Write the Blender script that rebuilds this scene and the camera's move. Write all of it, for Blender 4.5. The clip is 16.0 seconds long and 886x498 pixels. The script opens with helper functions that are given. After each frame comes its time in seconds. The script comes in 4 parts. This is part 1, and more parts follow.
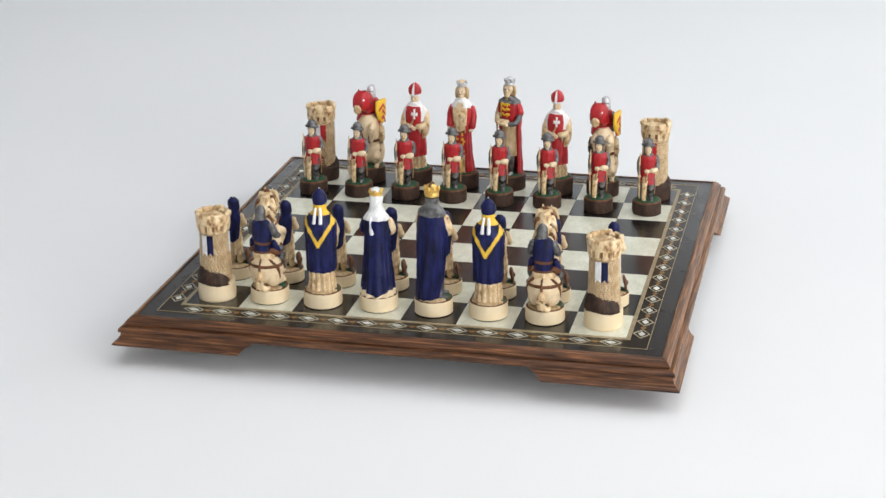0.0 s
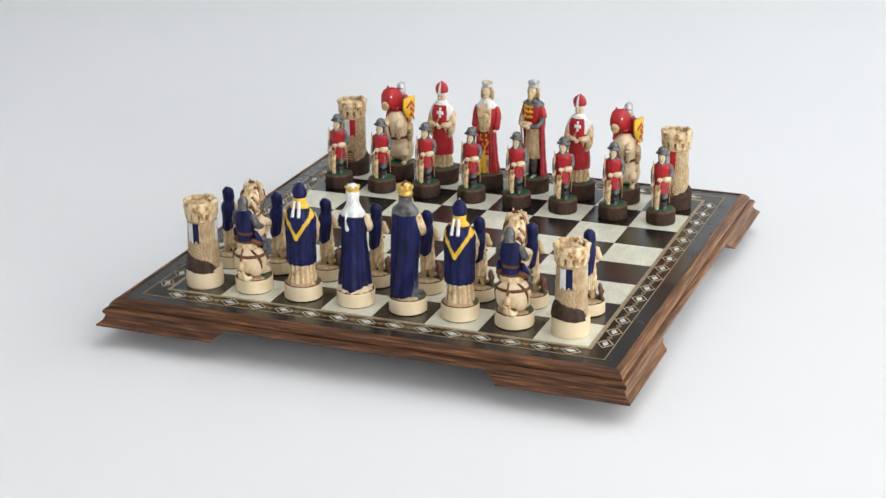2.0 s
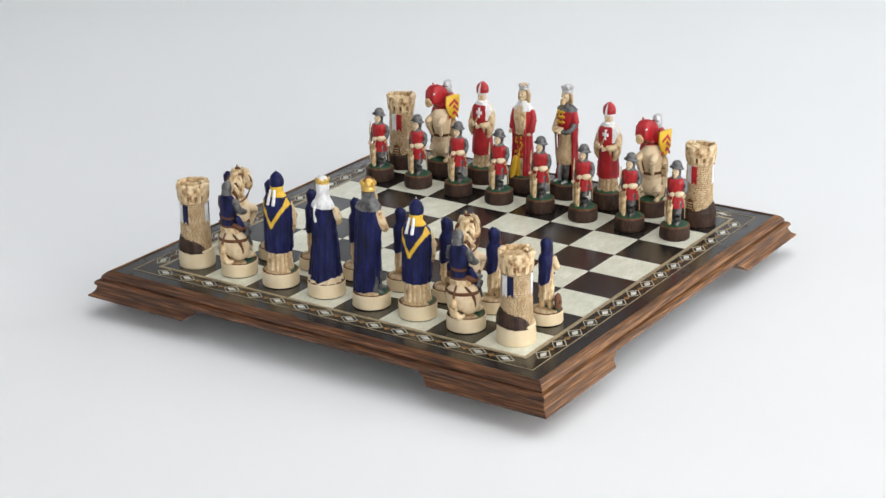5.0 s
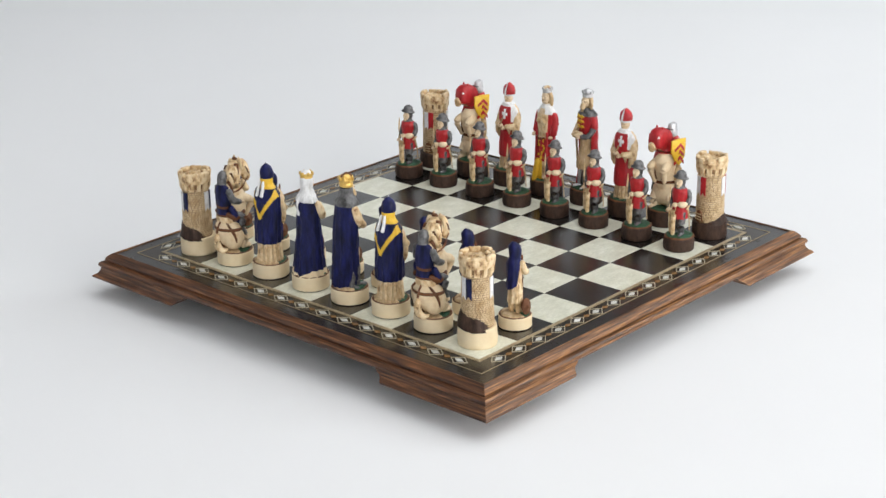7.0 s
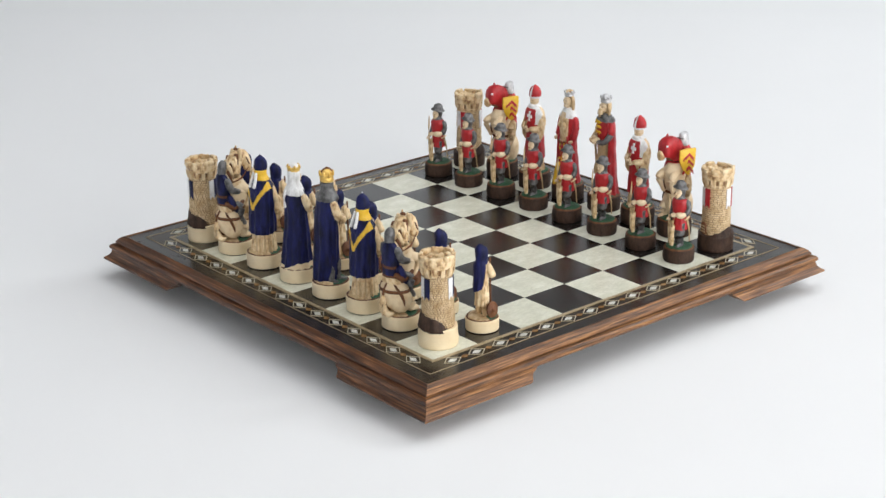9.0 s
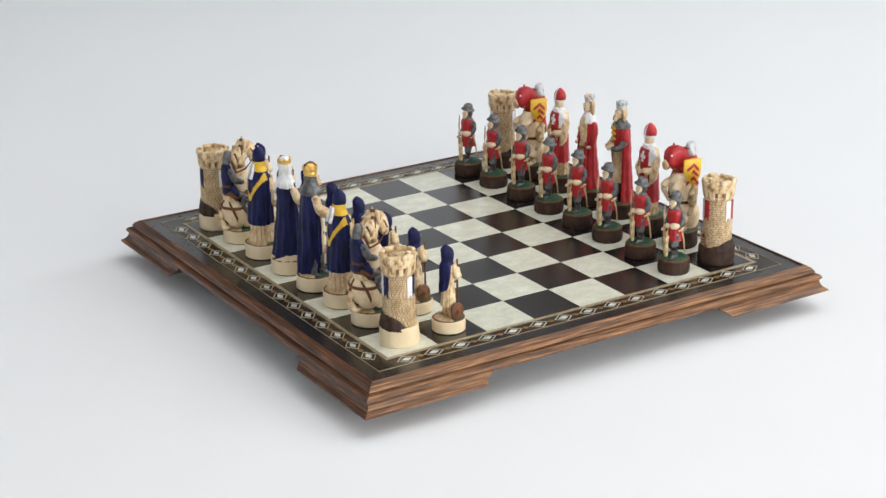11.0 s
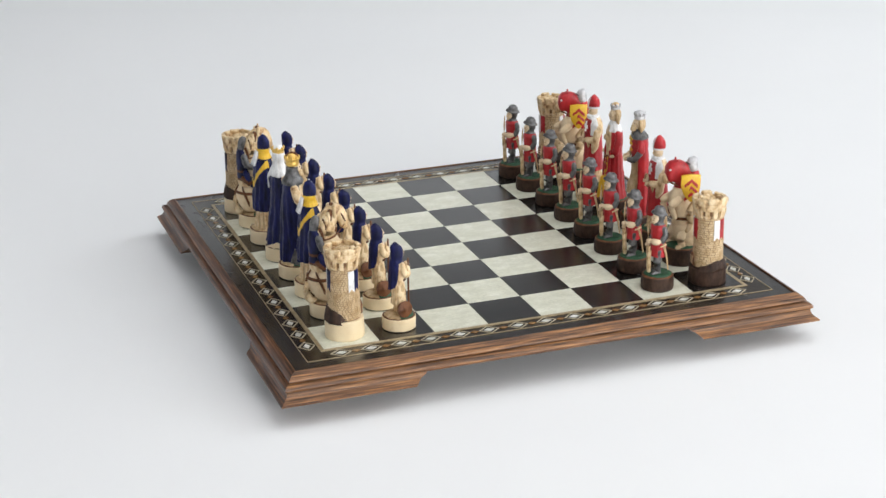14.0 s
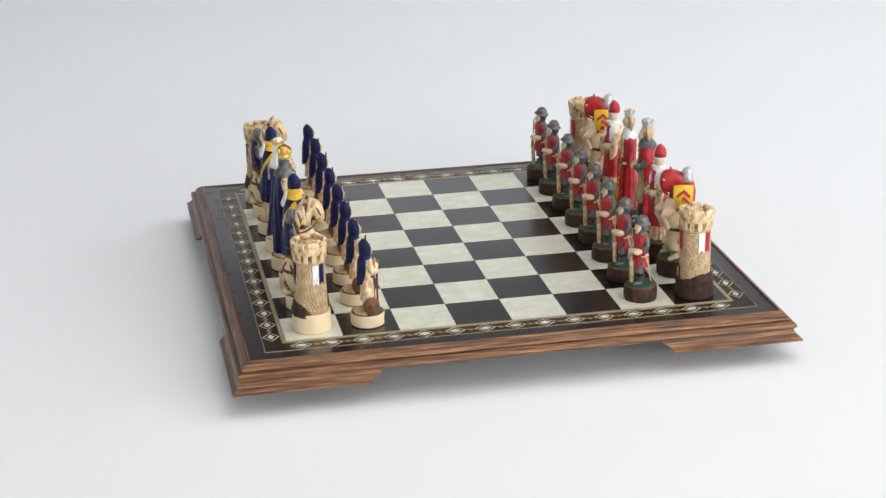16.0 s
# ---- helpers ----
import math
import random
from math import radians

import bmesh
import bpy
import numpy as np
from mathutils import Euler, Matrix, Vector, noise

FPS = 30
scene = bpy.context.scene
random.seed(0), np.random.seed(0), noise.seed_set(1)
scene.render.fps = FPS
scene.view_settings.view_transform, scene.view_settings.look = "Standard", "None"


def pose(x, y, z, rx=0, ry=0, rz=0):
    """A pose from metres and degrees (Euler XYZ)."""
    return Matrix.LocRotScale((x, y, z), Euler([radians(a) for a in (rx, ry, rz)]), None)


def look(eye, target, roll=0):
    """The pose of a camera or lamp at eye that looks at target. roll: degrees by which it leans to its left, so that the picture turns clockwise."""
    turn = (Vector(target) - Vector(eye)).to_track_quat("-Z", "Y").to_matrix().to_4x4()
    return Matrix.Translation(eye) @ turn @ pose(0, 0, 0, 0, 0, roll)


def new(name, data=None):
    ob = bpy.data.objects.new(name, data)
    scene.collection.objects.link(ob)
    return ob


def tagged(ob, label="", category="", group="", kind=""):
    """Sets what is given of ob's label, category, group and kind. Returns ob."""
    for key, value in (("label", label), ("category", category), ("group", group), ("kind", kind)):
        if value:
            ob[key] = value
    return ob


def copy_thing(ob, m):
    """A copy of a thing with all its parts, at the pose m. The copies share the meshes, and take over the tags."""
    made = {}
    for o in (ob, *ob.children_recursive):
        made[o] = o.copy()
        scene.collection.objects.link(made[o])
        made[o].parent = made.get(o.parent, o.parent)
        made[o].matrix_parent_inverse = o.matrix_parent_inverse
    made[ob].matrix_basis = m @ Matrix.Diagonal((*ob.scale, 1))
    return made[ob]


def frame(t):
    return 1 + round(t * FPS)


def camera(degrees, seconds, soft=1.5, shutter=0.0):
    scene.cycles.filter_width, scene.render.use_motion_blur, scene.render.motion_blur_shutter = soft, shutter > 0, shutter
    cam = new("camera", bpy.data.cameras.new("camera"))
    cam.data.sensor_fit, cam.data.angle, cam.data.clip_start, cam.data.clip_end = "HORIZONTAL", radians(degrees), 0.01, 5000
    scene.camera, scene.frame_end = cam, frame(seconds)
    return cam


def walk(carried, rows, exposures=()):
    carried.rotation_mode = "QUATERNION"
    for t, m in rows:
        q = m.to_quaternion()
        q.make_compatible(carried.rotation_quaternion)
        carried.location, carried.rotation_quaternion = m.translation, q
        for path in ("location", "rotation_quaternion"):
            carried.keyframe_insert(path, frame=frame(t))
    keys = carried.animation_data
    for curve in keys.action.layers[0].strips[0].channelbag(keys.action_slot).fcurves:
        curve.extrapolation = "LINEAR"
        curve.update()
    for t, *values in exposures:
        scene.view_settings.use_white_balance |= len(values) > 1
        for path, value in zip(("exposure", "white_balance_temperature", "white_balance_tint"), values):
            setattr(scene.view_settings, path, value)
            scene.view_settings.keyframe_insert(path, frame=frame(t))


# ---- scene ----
# The camera stands still before a turning board; x to the right, y away from it.
LIFT = 0.015                      # height of the turntable's plate
DECK = LIFT + 0.0196                     # height of the board's top over the paper
EYE = Vector((0.0, -1.32934, 0.49702 + DECK))
PAN, TILT = radians(-0.4378), radians(20.593)
AIM = EYE + Vector((math.cos(TILT) * math.sin(PAN), math.cos(TILT) * math.cos(PAN), -math.sin(TILT)))
cam = camera(27.370, 16.0, soft=1.5)
STAND = look(EYE, AIM, -0.78)
walk(cam, [(0.0, STAND), (16.0, STAND)])

# the turntable's angle, degrees by seconds
TURN = [(k * 0.5, -12.93 - 4.0683 * k * 0.5) for k in range(33)]
CENTRE = (-0.0058, 0.0071)       # the board's middle from the turning axis
SQ = 0.04
MOVERS = []

# ---- light ----
world = bpy.data.worlds.new("studio_world")
scene.world = world
world.use_nodes = True
world.node_tree.nodes["Background"].inputs[0].default_value = (0.9, 0.95, 1.0, 1)
world.node_tree.nodes["Background"].inputs[1].default_value = 0.05


def softbox(name, eye, target, sx, sy, power, colour):
    lamp = bpy.data.lights.new(name, "AREA")
    lamp.shape, lamp.size, lamp.size_y, lamp.energy, lamp.color = "RECTANGLE", sx, sy, power, colour
    ob = new(name, lamp)
    ob.matrix_world = look(eye, target)
    return ob


softbox("softbox_top", (0.92, -0.15, 1.70), (0.08, 0.0, 0.0), 2.9, 2.6, 18.8, (1.0, 0.99, 0.985))
softbox("softbox_front", (1.25, -1.80, 0.50), (0.0, 0.0, 0.04), 2.2, 0.85, 26.0, (1.0, 0.985, 0.97))
# unseen lamp, added to brighten the backdrop that the dark squares mirror
softbox("softbox_backdrop", (2.0, 0.5, 1.6), (-0.1, 2.2, 1.0), 0.8, 0.8, 11.0, (0.86, 0.94, 1.0))
scene.view_settings.exposure = 0.40


# ---- materials ----
def material(name, base, rough=0.5, metal=0.0, coat=0.0):
    m = bpy.data.materials.new(name)
    m.use_nodes = True
    b = m.node_tree.nodes["Principled BSDF"]
    b.inputs["Base Color"].default_value = (*base, 1)
    b.inputs["Roughness"].default_value = rough
    b.inputs["Metallic"].default_value = metal
    b.inputs["Coat Weight"].default_value = coat
    b.inputs["Coat Roughness"].default_value = 0.24
    b.inputs["Coat IOR"].default_value = 1.6
    return m


def node(m, kind, **values):
    n = m.node_tree.nodes.new(kind)
    for k, v in values.items():
        n.inputs[k].default_value = v
    return n


def mottled(name, a, b, scale, rough=0.5, stretch=(1, 1, 1), lo=0.35, hi=0.65, bump=0.15, fine=900.0, metal=0.0,
            coat=0.0, depth=0.0003, per_object=0.0, third=None, detail=6.0, speckle=0.2, spec=0.5):
    """Two colours mixed by noise at one scale, a finer grain in colour and relief at another."""
    m = material(name, a, rough, metal, coat)
    m.node_tree.nodes["Principled BSDF"].inputs["Specular IOR Level"].default_value = spec
    links = m.node_tree.links
    bsdf = m.node_tree.nodes["Principled BSDF"]
    tc = node(m, "ShaderNodeTexCoord")
    mp = node(m, "ShaderNodeMapping", Scale=stretch)
    links.new(tc.outputs["Object"], mp.inputs["Vector"])
    vec = mp.outputs["Vector"]
    if per_object:
        info = node(m, "ShaderNodeObjectInfo")
        mul = node(m, "ShaderNodeMath")
        mul.operation = "MULTIPLY"
        mul.inputs[1].default_value = per_object
        links.new(info.outputs["Random"], mul.inputs[0])
        links.new(mul.outputs[0], mp.inputs["Location"])
    n1 = node(m, "ShaderNodeTexNoise", Scale=scale, Detail=detail, Roughness=0.6)
    n2 = node(m, "ShaderNodeTexNoise", Scale=fine, Detail=3.0, Roughness=0.6)
    links.new(vec, n1.inputs["Vector"])
    links.new(vec, n2.inputs["Vector"])
    ramp = node(m, "ShaderNodeValToRGB")
    ramp.color_ramp.elements[0].position, ramp.color_ramp.elements[1].position = lo, hi
    ramp.color_ramp.elements[0].color, ramp.color_ramp.elements[1].color = (*a, 1), (*b, 1)
    if third:
        e = ramp.color_ramp.elements.new((lo + hi) / 2)
        e.color = (*third, 1)
    links.new(n1.outputs["Fac"], ramp.inputs["Fac"])
    hsv = node(m, "ShaderNodeHueSaturation")
    val = node(m, "ShaderNodeMapRange")
    val.inputs["To Min"].default_value, val.inputs["To Max"].default_value = 1 - speckle, 1 + speckle
    links.new(n2.outputs["Fac"], val.inputs["Value"])
    links.new(val.outputs["Result"], hsv.inputs["Value"])
    links.new(ramp.outputs["Color"], hsv.inputs["Color"])
    links.new(hsv.outputs["Color"], bsdf.inputs["Base Color"])
    bp = node(m, "ShaderNodeBump", Strength=bump, Distance=depth)
    links.new(n2.outputs["Fac"], bp.inputs["Height"])
    links.new(bp.outputs["Normal"], bsdf.inputs["Normal"])
    return m


PAPER = mottled("white_paper", (0.835, 0.845, 0.855), (0.855, 0.862, 0.87), 1.5, 0.9, bump=0.0, fine=6, detail=1.0, speckle=0.01)
PLASTER = mottled("studio_wall_paint", (0.80, 0.81, 0.82), (0.84, 0.845, 0.85), 2.0, 0.8, bump=0.05, fine=120)
LACQUER = mottled("black_lacquer", (0.010, 0.009, 0.009), (0.022, 0.018, 0.016), 60, 0.3, (1, 1, 1), bump=0.02, fine=500, coat=1.0, spec=0.05)
DARK_SQ = mottled("dark_stained_veneer", (0.005, 0.005, 0.005), (0.013, 0.012, 0.011), 90, 0.3, (1, 0.12, 1), bump=0.03,
                  fine=600, per_object=3.0, coat=1.0, spec=0.05)
PEARL_SQ = mottled("pearl_inlay", (0.66, 0.66, 0.53), (0.82, 0.82, 0.70), 70, 0.2, (1, 1.6, 1), 0.3, 0.7, 0.02, 400,
                   per_object=7.0, third=(0.72, 0.72, 0.59))
PEARL = mottled("bright_pearl", (0.50, 0.50, 0.44), (0.78, 0.78, 0.73), 160, 0.15, bump=0.02, per_object=5.0)
BRASS = mottled("gold_line_inlay", (0.30, 0.23, 0.13), (0.46, 0.37, 0.23), 300, 0.35, bump=0.03, metal=0.2)
STRAW = mottled("pale_straw_inlay", (0.34, 0.29, 0.19), (0.55, 0.50, 0.37), 300, 0.3, bump=0.03)
UMBER = mottled("umber_wood_inlay", (0.16, 0.085, 0.032), (0.30, 0.17, 0.07), 200, 0.25, bump=0.03)
OLIVE = mottled("dark_border_inlay", (0.014, 0.010, 0.007), (0.035, 0.025, 0.016), 120, 0.2, bump=0.03)
WOOD = mottled("dark_walnut_rail", (0.011, 0.004, 0.002), (0.34, 0.145, 0.058), 700, 0.34, (0.04, 1.1, 1.1), 0.34, 0.72, 0.6, 1700,
               depth=0.0003, per_object=2.0, third=(0.108, 0.041, 0.016), detail=10.0, speckle=0.5, spec=0.35, coat=0.12)
TAN_WOOD = mottled("tan_walnut_rail", (0.018, 0.007, 0.003), (0.47, 0.225, 0.080), 700, 0.36, (0.04, 1.1, 1.1), 0.34, 0.72, 0.6, 1700,
                   depth=0.0003, per_object=2.0, third=(0.185, 0.080, 0.029), detail=10.0, speckle=0.5, spec=0.35, coat=0.12)
PLAIN = mottled("smooth_cream_resin", (0.80, 0.64, 0.40), (0.87, 0.73, 0.50), 60, 0.5, bump=0.15, fine=900, speckle=0.06)
CREAM = mottled("antiqued_cream_resin", (0.22, 0.095, 0.034), (0.83, 0.67, 0.43), 230, 0.48, (1, 1, 0.7), 0.31, 0.60, 0.5, 900,
                depth=0.0004, third=(0.66, 0.46, 0.24))
BARREL = mottled("dark_brown_resin", (0.018, 0.009, 0.006), (0.075, 0.040, 0.026), 200, 0.6, (1, 1, 0.4), bump=0.6, fine=800,
                 depth=0.0006, spec=0.3)
RED = mottled("red_paint", (0.13, 0.004, 0.006), (0.52, 0.019, 0.026), 190, 0.4, (1, 1, 0.5), 0.22, 0.62, 0.4, depth=0.0004, third=(0.38, 0.012, 0.017))
BLUE = mottled("navy_paint", (0.002, 0.003, 0.014), (0.012, 0.016, 0.100), 230, 0.45, (1, 1, 0.3), 0.30, 0.68, 0.5, depth=0.0004, spec=0.22)
WHITE = mottled("white_paint", (0.55, 0.54, 0.52), (0.84, 0.84, 0.84), 220, 0.45, (1, 1, 0.5), 0.25, 0.5, 0.3)
YELLOW = mottled("yellow_paint", (0.72, 0.42, 0.02), (0.85, 0.54, 0.04), 150, 0.42, bump=0.2)
GOLD = mottled("gold_paint", (0.60, 0.36, 0.07), (0.80, 0.55, 0.16), 300, 0.35, bump=0.4, metal=0.5)
STEEL = mottled("gunmetal_paint", (0.050, 0.048, 0.047), (0.185, 0.184, 0.186), 250, 0.38, bump=0.4, metal=0.35)
SILVER = mottled("silver_paint", (0.45, 0.45, 0.46), (0.66, 0.66, 0.67), 250, 0.35, bump=0.4, metal=0.4)
GRASS = mottled("green_grass_paint", (0.008, 0.05, 0.022), (0.02, 0.10, 0.045), 350, 0.6, bump=0.8, depth=0.0008)
BROWN = mottled("brown_strap_paint", (0.08, 0.028, 0.011), (0.18, 0.070, 0.027), 200, 0.5, bump=0.3, spec=0.3)
SKIN = mottled("pale_tan_paint", (0.34, 0.18, 0.08), (0.78, 0.62, 0.42), 320, 0.5, (1, 1, 1), 0.22, 0.54, 0.4, third=(0.66, 0.49, 0.30))
TAN = mottled("washed_tan_resin", (0.24, 0.12, 0.05), (0.70, 0.55, 0.35), 220, 0.5, (1, 1, 0.4), 0.26, 0.66, 0.5, third=(0.54, 0.38, 0.20))


HIDE = mottled("smooth_tan_resin", (0.46, 0.29, 0.14), (0.80, 0.64, 0.42), 110, 0.5, (1, 1, 0.8), 0.22, 0.52, 0.3, 900, third=(0.70, 0.52, 0.31), speckle=0.1)


# ---- mesh helpers ----
def mesh_object(name, bm, mats, parent=None, label="", smooth=True):
    me = bpy.data.meshes.new(name)
    bm.normal_update()
    for f in bm.faces:
        f.smooth = smooth
    bm.to_mesh(me)
    bm.free()
    for m in mats:
        me.materials.append(m)
    ob = new(name, me)
    if parent:
        ob.parent = parent
    if label:
        ob["label"] = label
    return ob


def part(name, bm, mat, parent, label="", smooth=False):
    return mesh_object(name, bm, [mat], parent, label, smooth)


def slab(bm, x0, x1, y0, y1, z0, z1, bevel=0.0, mat=0):
    """A block whose upper edges are chamfered."""
    b = bevel
    rings = [[(x0, y0, z0), (x1, y0, z0), (x1, y1, z0), (x0, y1, z0)],
             [(x0, y0, z1 - b), (x1, y0, z1 - b), (x1, y1, z1 - b), (x0, y1, z1 - b)]]
    if b:
        rings.append([(x0 + b, y0 + b, z1), (x1 - b, y0 + b, z1), (x1 - b, y1 - b, z1), (x0 + b, y1 - b, z1)])
    return loft(bm, rings, mat)


def loft(bm, rings, mat=0, cap=True, closed=True):
    vs = [[bm.verts.new(p) for p in r] for r in rings]
    n = len(vs[0])
    for a, b in zip(vs, vs[1:]):
        for i in range(n if closed else n - 1):
            f = bm.faces.new((a[i], a[(i + 1) % n], b[(i + 1) % n], b[i]))
            f.material_index = mat
    if cap:
        bm.faces.new(list(reversed(vs[0]))).material_index = mat
        bm.faces.new(vs[-1]).material_index = mat
    return vs


# ---- the studio ----
def build_studio():
    bm = bmesh.new()
    sweep = [(-2.2, 0.0)] + [(1.3 + 0.9 * math.sin(a), 0.9 - 0.9 * math.cos(a)) for a in [i * math.pi / 24 for i in range(13)]] + [(2.2, 2.6)]
    rows = [[bm.verts.new((x, y, z)) for x in (-2.4, 2.4)] for y, z in sweep]
    for a, b in zip(rows, rows[1:]):
        bm.faces.new((a[0], a[1], b[1], b[0]))
    tagged(mesh_object("backdrop", bm, [PAPER]), "seamless white paper sweep curving up behind the board", "backdrop", kind="structure")
    for name, box in (("wall_west", (-2.5, -2.4, -2.3, 2.3, 0, 2.6)), ("wall_east", (2.4, 2.5, -2.3, 2.3, 0, 2.6)),
                      ("wall_south", (-2.5, 2.5, -2.3, -2.2, 0, 2.6)), ("wall_north", (-2.5, 2.5, 2.2, 2.3, 0, 2.6)),
                      ("ceiling", (-2.5, 2.5, -2.3, 2.3, 2.6, 2.7)), ("floor", (-2.5, 2.5, -2.3, 2.3, -0.1, -0.01))):
        bm = bmesh.new()
        slab(bm, *box)
        tagged(mesh_object(name, bm, [PLASTER], smooth=False), "plain pale painted studio " + name.split("_")[0], name.split("_")[0], kind="structure")


build_studio()


# ---- the chess board ----
def build_board():
    board = new("chess_board")
    board.location = (CENTRE[0], CENTRE[1], 0)
    tagged(board, "square wooden chess board with pearl squares, inlaid border and bracket feet", "chess board")
    top = DECK
    bm = bmesh.new()
    slab(bm, -0.1872, 0.1872, -0.1872, 0.1872, top - 0.012, top - 0.0006)
    part("panel", bm, LACQUER, board, "glossy black lacquered panel")
    # frame sides, mitred: profile of (distance from the middle, height)
    upper = [(0.1874, -0.0114), (0.1874, -0.0001), (0.1882, 0.0003), (0.1898, -0.0004), (0.1918, -0.0018), (0.1935, -0.0038), (0.1939, -0.0050), (0.1929, -0.0053),
             (0.1929, -0.0059), (0.1944, -0.0061), (0.1962, -0.0066), (0.1974, -0.0077), (0.1978, -0.0092), (0.1973, -0.0104), (0.1963, -0.0108), (0.1963, -0.0114)]
    lower = [(0.1874, -0.0115), (0.1963, -0.0115), (0.1966, -0.0130), (0.1974, -0.0147), (0.1988, -0.0162), (0.2005, -0.0173), (0.2014, -0.0180), (0.2015, -0.0191), (0.1874, -0.0191)]
    rails = [WOOD, TAN_WOOD, WOOD, TAN_WOOD]

    def round_the_board(ob):
        for k in (1, 2, 3):
            o = new(ob.name.split(".")[0], ob.data if k == 2 else ob.data.copy())
            o.data.materials[0] = rails[k]
            o.parent = board
            o.rotation_euler = (0, 0, k * math.pi / 2)

    bm = bmesh.new()
    loft(bm, [[(-h, -h, top + z) for h, z in upper], [(h, -h, top + z) for h, z in upper]])
    bmesh.ops.recalc_face_normals(bm, faces=bm.faces)
    round_the_board(part("frame_side", bm, WOOD, board))

    def inner_end(z):
        f = min(max((-0.0114 - z) / 0.0082, 0), 1)
        return 0.0985 + 0.0035 * min(f * 2.5, 1) ** 2 + 0.0065 * max(f - 0.3, 0) / 0.7

    for s in (-1, 1):
        bm = bmesh.new()
        loft(bm, [[(s * h, -h, top + z) for h, z in lower], [(s * inner_end(z), -h, top + z) for h, z in lower]])
        bmesh.ops.recalc_face_normals(bm, faces=bm.faces)
        round_the_board(part("foot_bracket", bm, WOOD, board))
    # squares
    bm = bmesh.new()
    g = SQ / 2 - 0.00012
    slab(bm, -g, g, -g, g, -0.0012, 0, 0.0001)
    light = part("light_square", bm, PEARL_SQ, board)
    bm = bmesh.new()
    slab(bm, -g, g, -g, g, -0.0012, 0, 0.0001)
    dark = part("dark_square", bm, DARK_SQ, board)
    for i in range(8):
        for j in range(8):
            src = light if (i + j) % 2 else dark
            at = ((i - 3.5) * SQ, (j - 3.5) * SQ, top)
            if (i, j) in ((0, 0), (1, 0)):
                ob = src
            else:
                ob = new(src.name.split(".")[0], src.data)
                ob.parent = board
            ob.location = at
            ob.rotation_euler = (0, 0, ((i * 3 + j * 5) % 4) * math.pi / 2 if src is light else 0)
    build_border(board, top)
    MOVERS.append(board)
    return board


def strip(board, name, h0, h1, top, mat, lift):
    bm = bmesh.new()
    loft(bm, [[(-h0, -h0, top - 0.001), (-h1, -h1, top - 0.001), (-h1, -h1, top + lift), (-h0, -h0, top + lift)],
              [(h0, -h0, top - 0.001), (h1, -h1, top - 0.001), (h1, -h1, top + lift), (h0, -h0, top + lift)]])
    bmesh.ops.recalc_face_normals(bm, faces=bm.faces)
    ob = part(name, bm, mat, board)
    for k in (1, 2, 3):
        o = new(name, ob.data)
        o.parent = board
        o.rotation_euler = (0, 0, k * math.pi / 2)


def build_border(board, top):
    strip(board, "gold_line", 0.16015, 0.1628, top, BRASS, 0.0)
    strip(board, "thin_line", 0.1757, 0.17615, top, BRASS, -0.0002)
    strip(board, "border_band", 0.1632, 0.1752, top, OLIVE, -0.0005)
    step = 0.0215

    def ring(bm, outer, inner, z0, z1):
        for k in range(len(outer)):
            a, b = outer[k], outer[(k + 1) % len(outer)]
            c, d = inner[(k + 1) % len(outer)], inner[k]
            loft(bm, [[(*q, z0) for q in (a, b, c, d)], [(*q, z1) for q in (a, b, c, d)]])

    def shape(bm, pts, z0, z1):
        loft(bm, [[(*q, z0) for q in pts], [(*q, z1) for q in pts]])

    def lozenge(a, b):
        return [(-a, 0), (0, -b), (a, 0), (0, b)]

    bm = bmesh.new()
    shape(bm, lozenge(0.0039, 0.0024), -0.0008, 0)
    pearl = part("pearl_diamond", bm, PEARL, board)
    bm = bmesh.new()
    ring(bm, lozenge(0.0076, 0.0060), lozenge(0.0068, 0.0053), -0.0008, -0.00005)
    bmesh.ops.recalc_face_normals(bm, faces=bm.faces)
    frame_inlay = part("inlay_outline", bm, STRAW, board)
    bm = bmesh.new()
    shape(bm, lozenge(0.0034, 0.0022), -0.0008, -0.0001)
    link = part("link_diamond", bm, UMBER, board)
    first = {}
    for k in range(4):
        for i in range(-7, 8):
            for src, off in ((pearl, 0.0), (frame_inlay, 0.0), (link, 0.5)):
                if off and i == 7:
                    continue
                if src not in first:
                    ob = first.setdefault(src, src)
                else:
                    ob = new(src.name.split(".")[0], src.data)
                    ob.parent = board
                ob.matrix_basis = pose(0, 0, 0, 0, 0, 90 * k) @ Matrix.Translation(((i + off) * step, -0.1692, top))


build_board()


def build_turntable():
    table = new("turntable")
    tagged(table, "low round white turntable under the board", "turntable")
    for name, rows in (("foot_ring", [(0.0, 0.062), (LIFT - 0.009, 0.062), (LIFT - 0.008, 0.060)]), ("plate", [(LIFT - 0.008, 0.068), (LIFT - 0.007, 0.070), (LIFT - 0.001, 0.070), (LIFT, 0.069)])):
        bm = bmesh.new()
        loft(bm, [[(r * math.cos(a), r * math.sin(a), z) for a in [2 * math.pi * k / 64 for k in range(64)]] for z, r in rows])
        part(name, bm, PAPER, table)
    for x in (-0.04, 0.04):
        for y in (-0.04, 0.04):
            bm = bmesh.new()
            slab(bm, x - 0.012, x + 0.012, y - 0.012, y + 0.012, LIFT, DECK - 0.012)
            part("riser", bm, PAPER, table)
    MOVERS.append(table)


build_turntable()


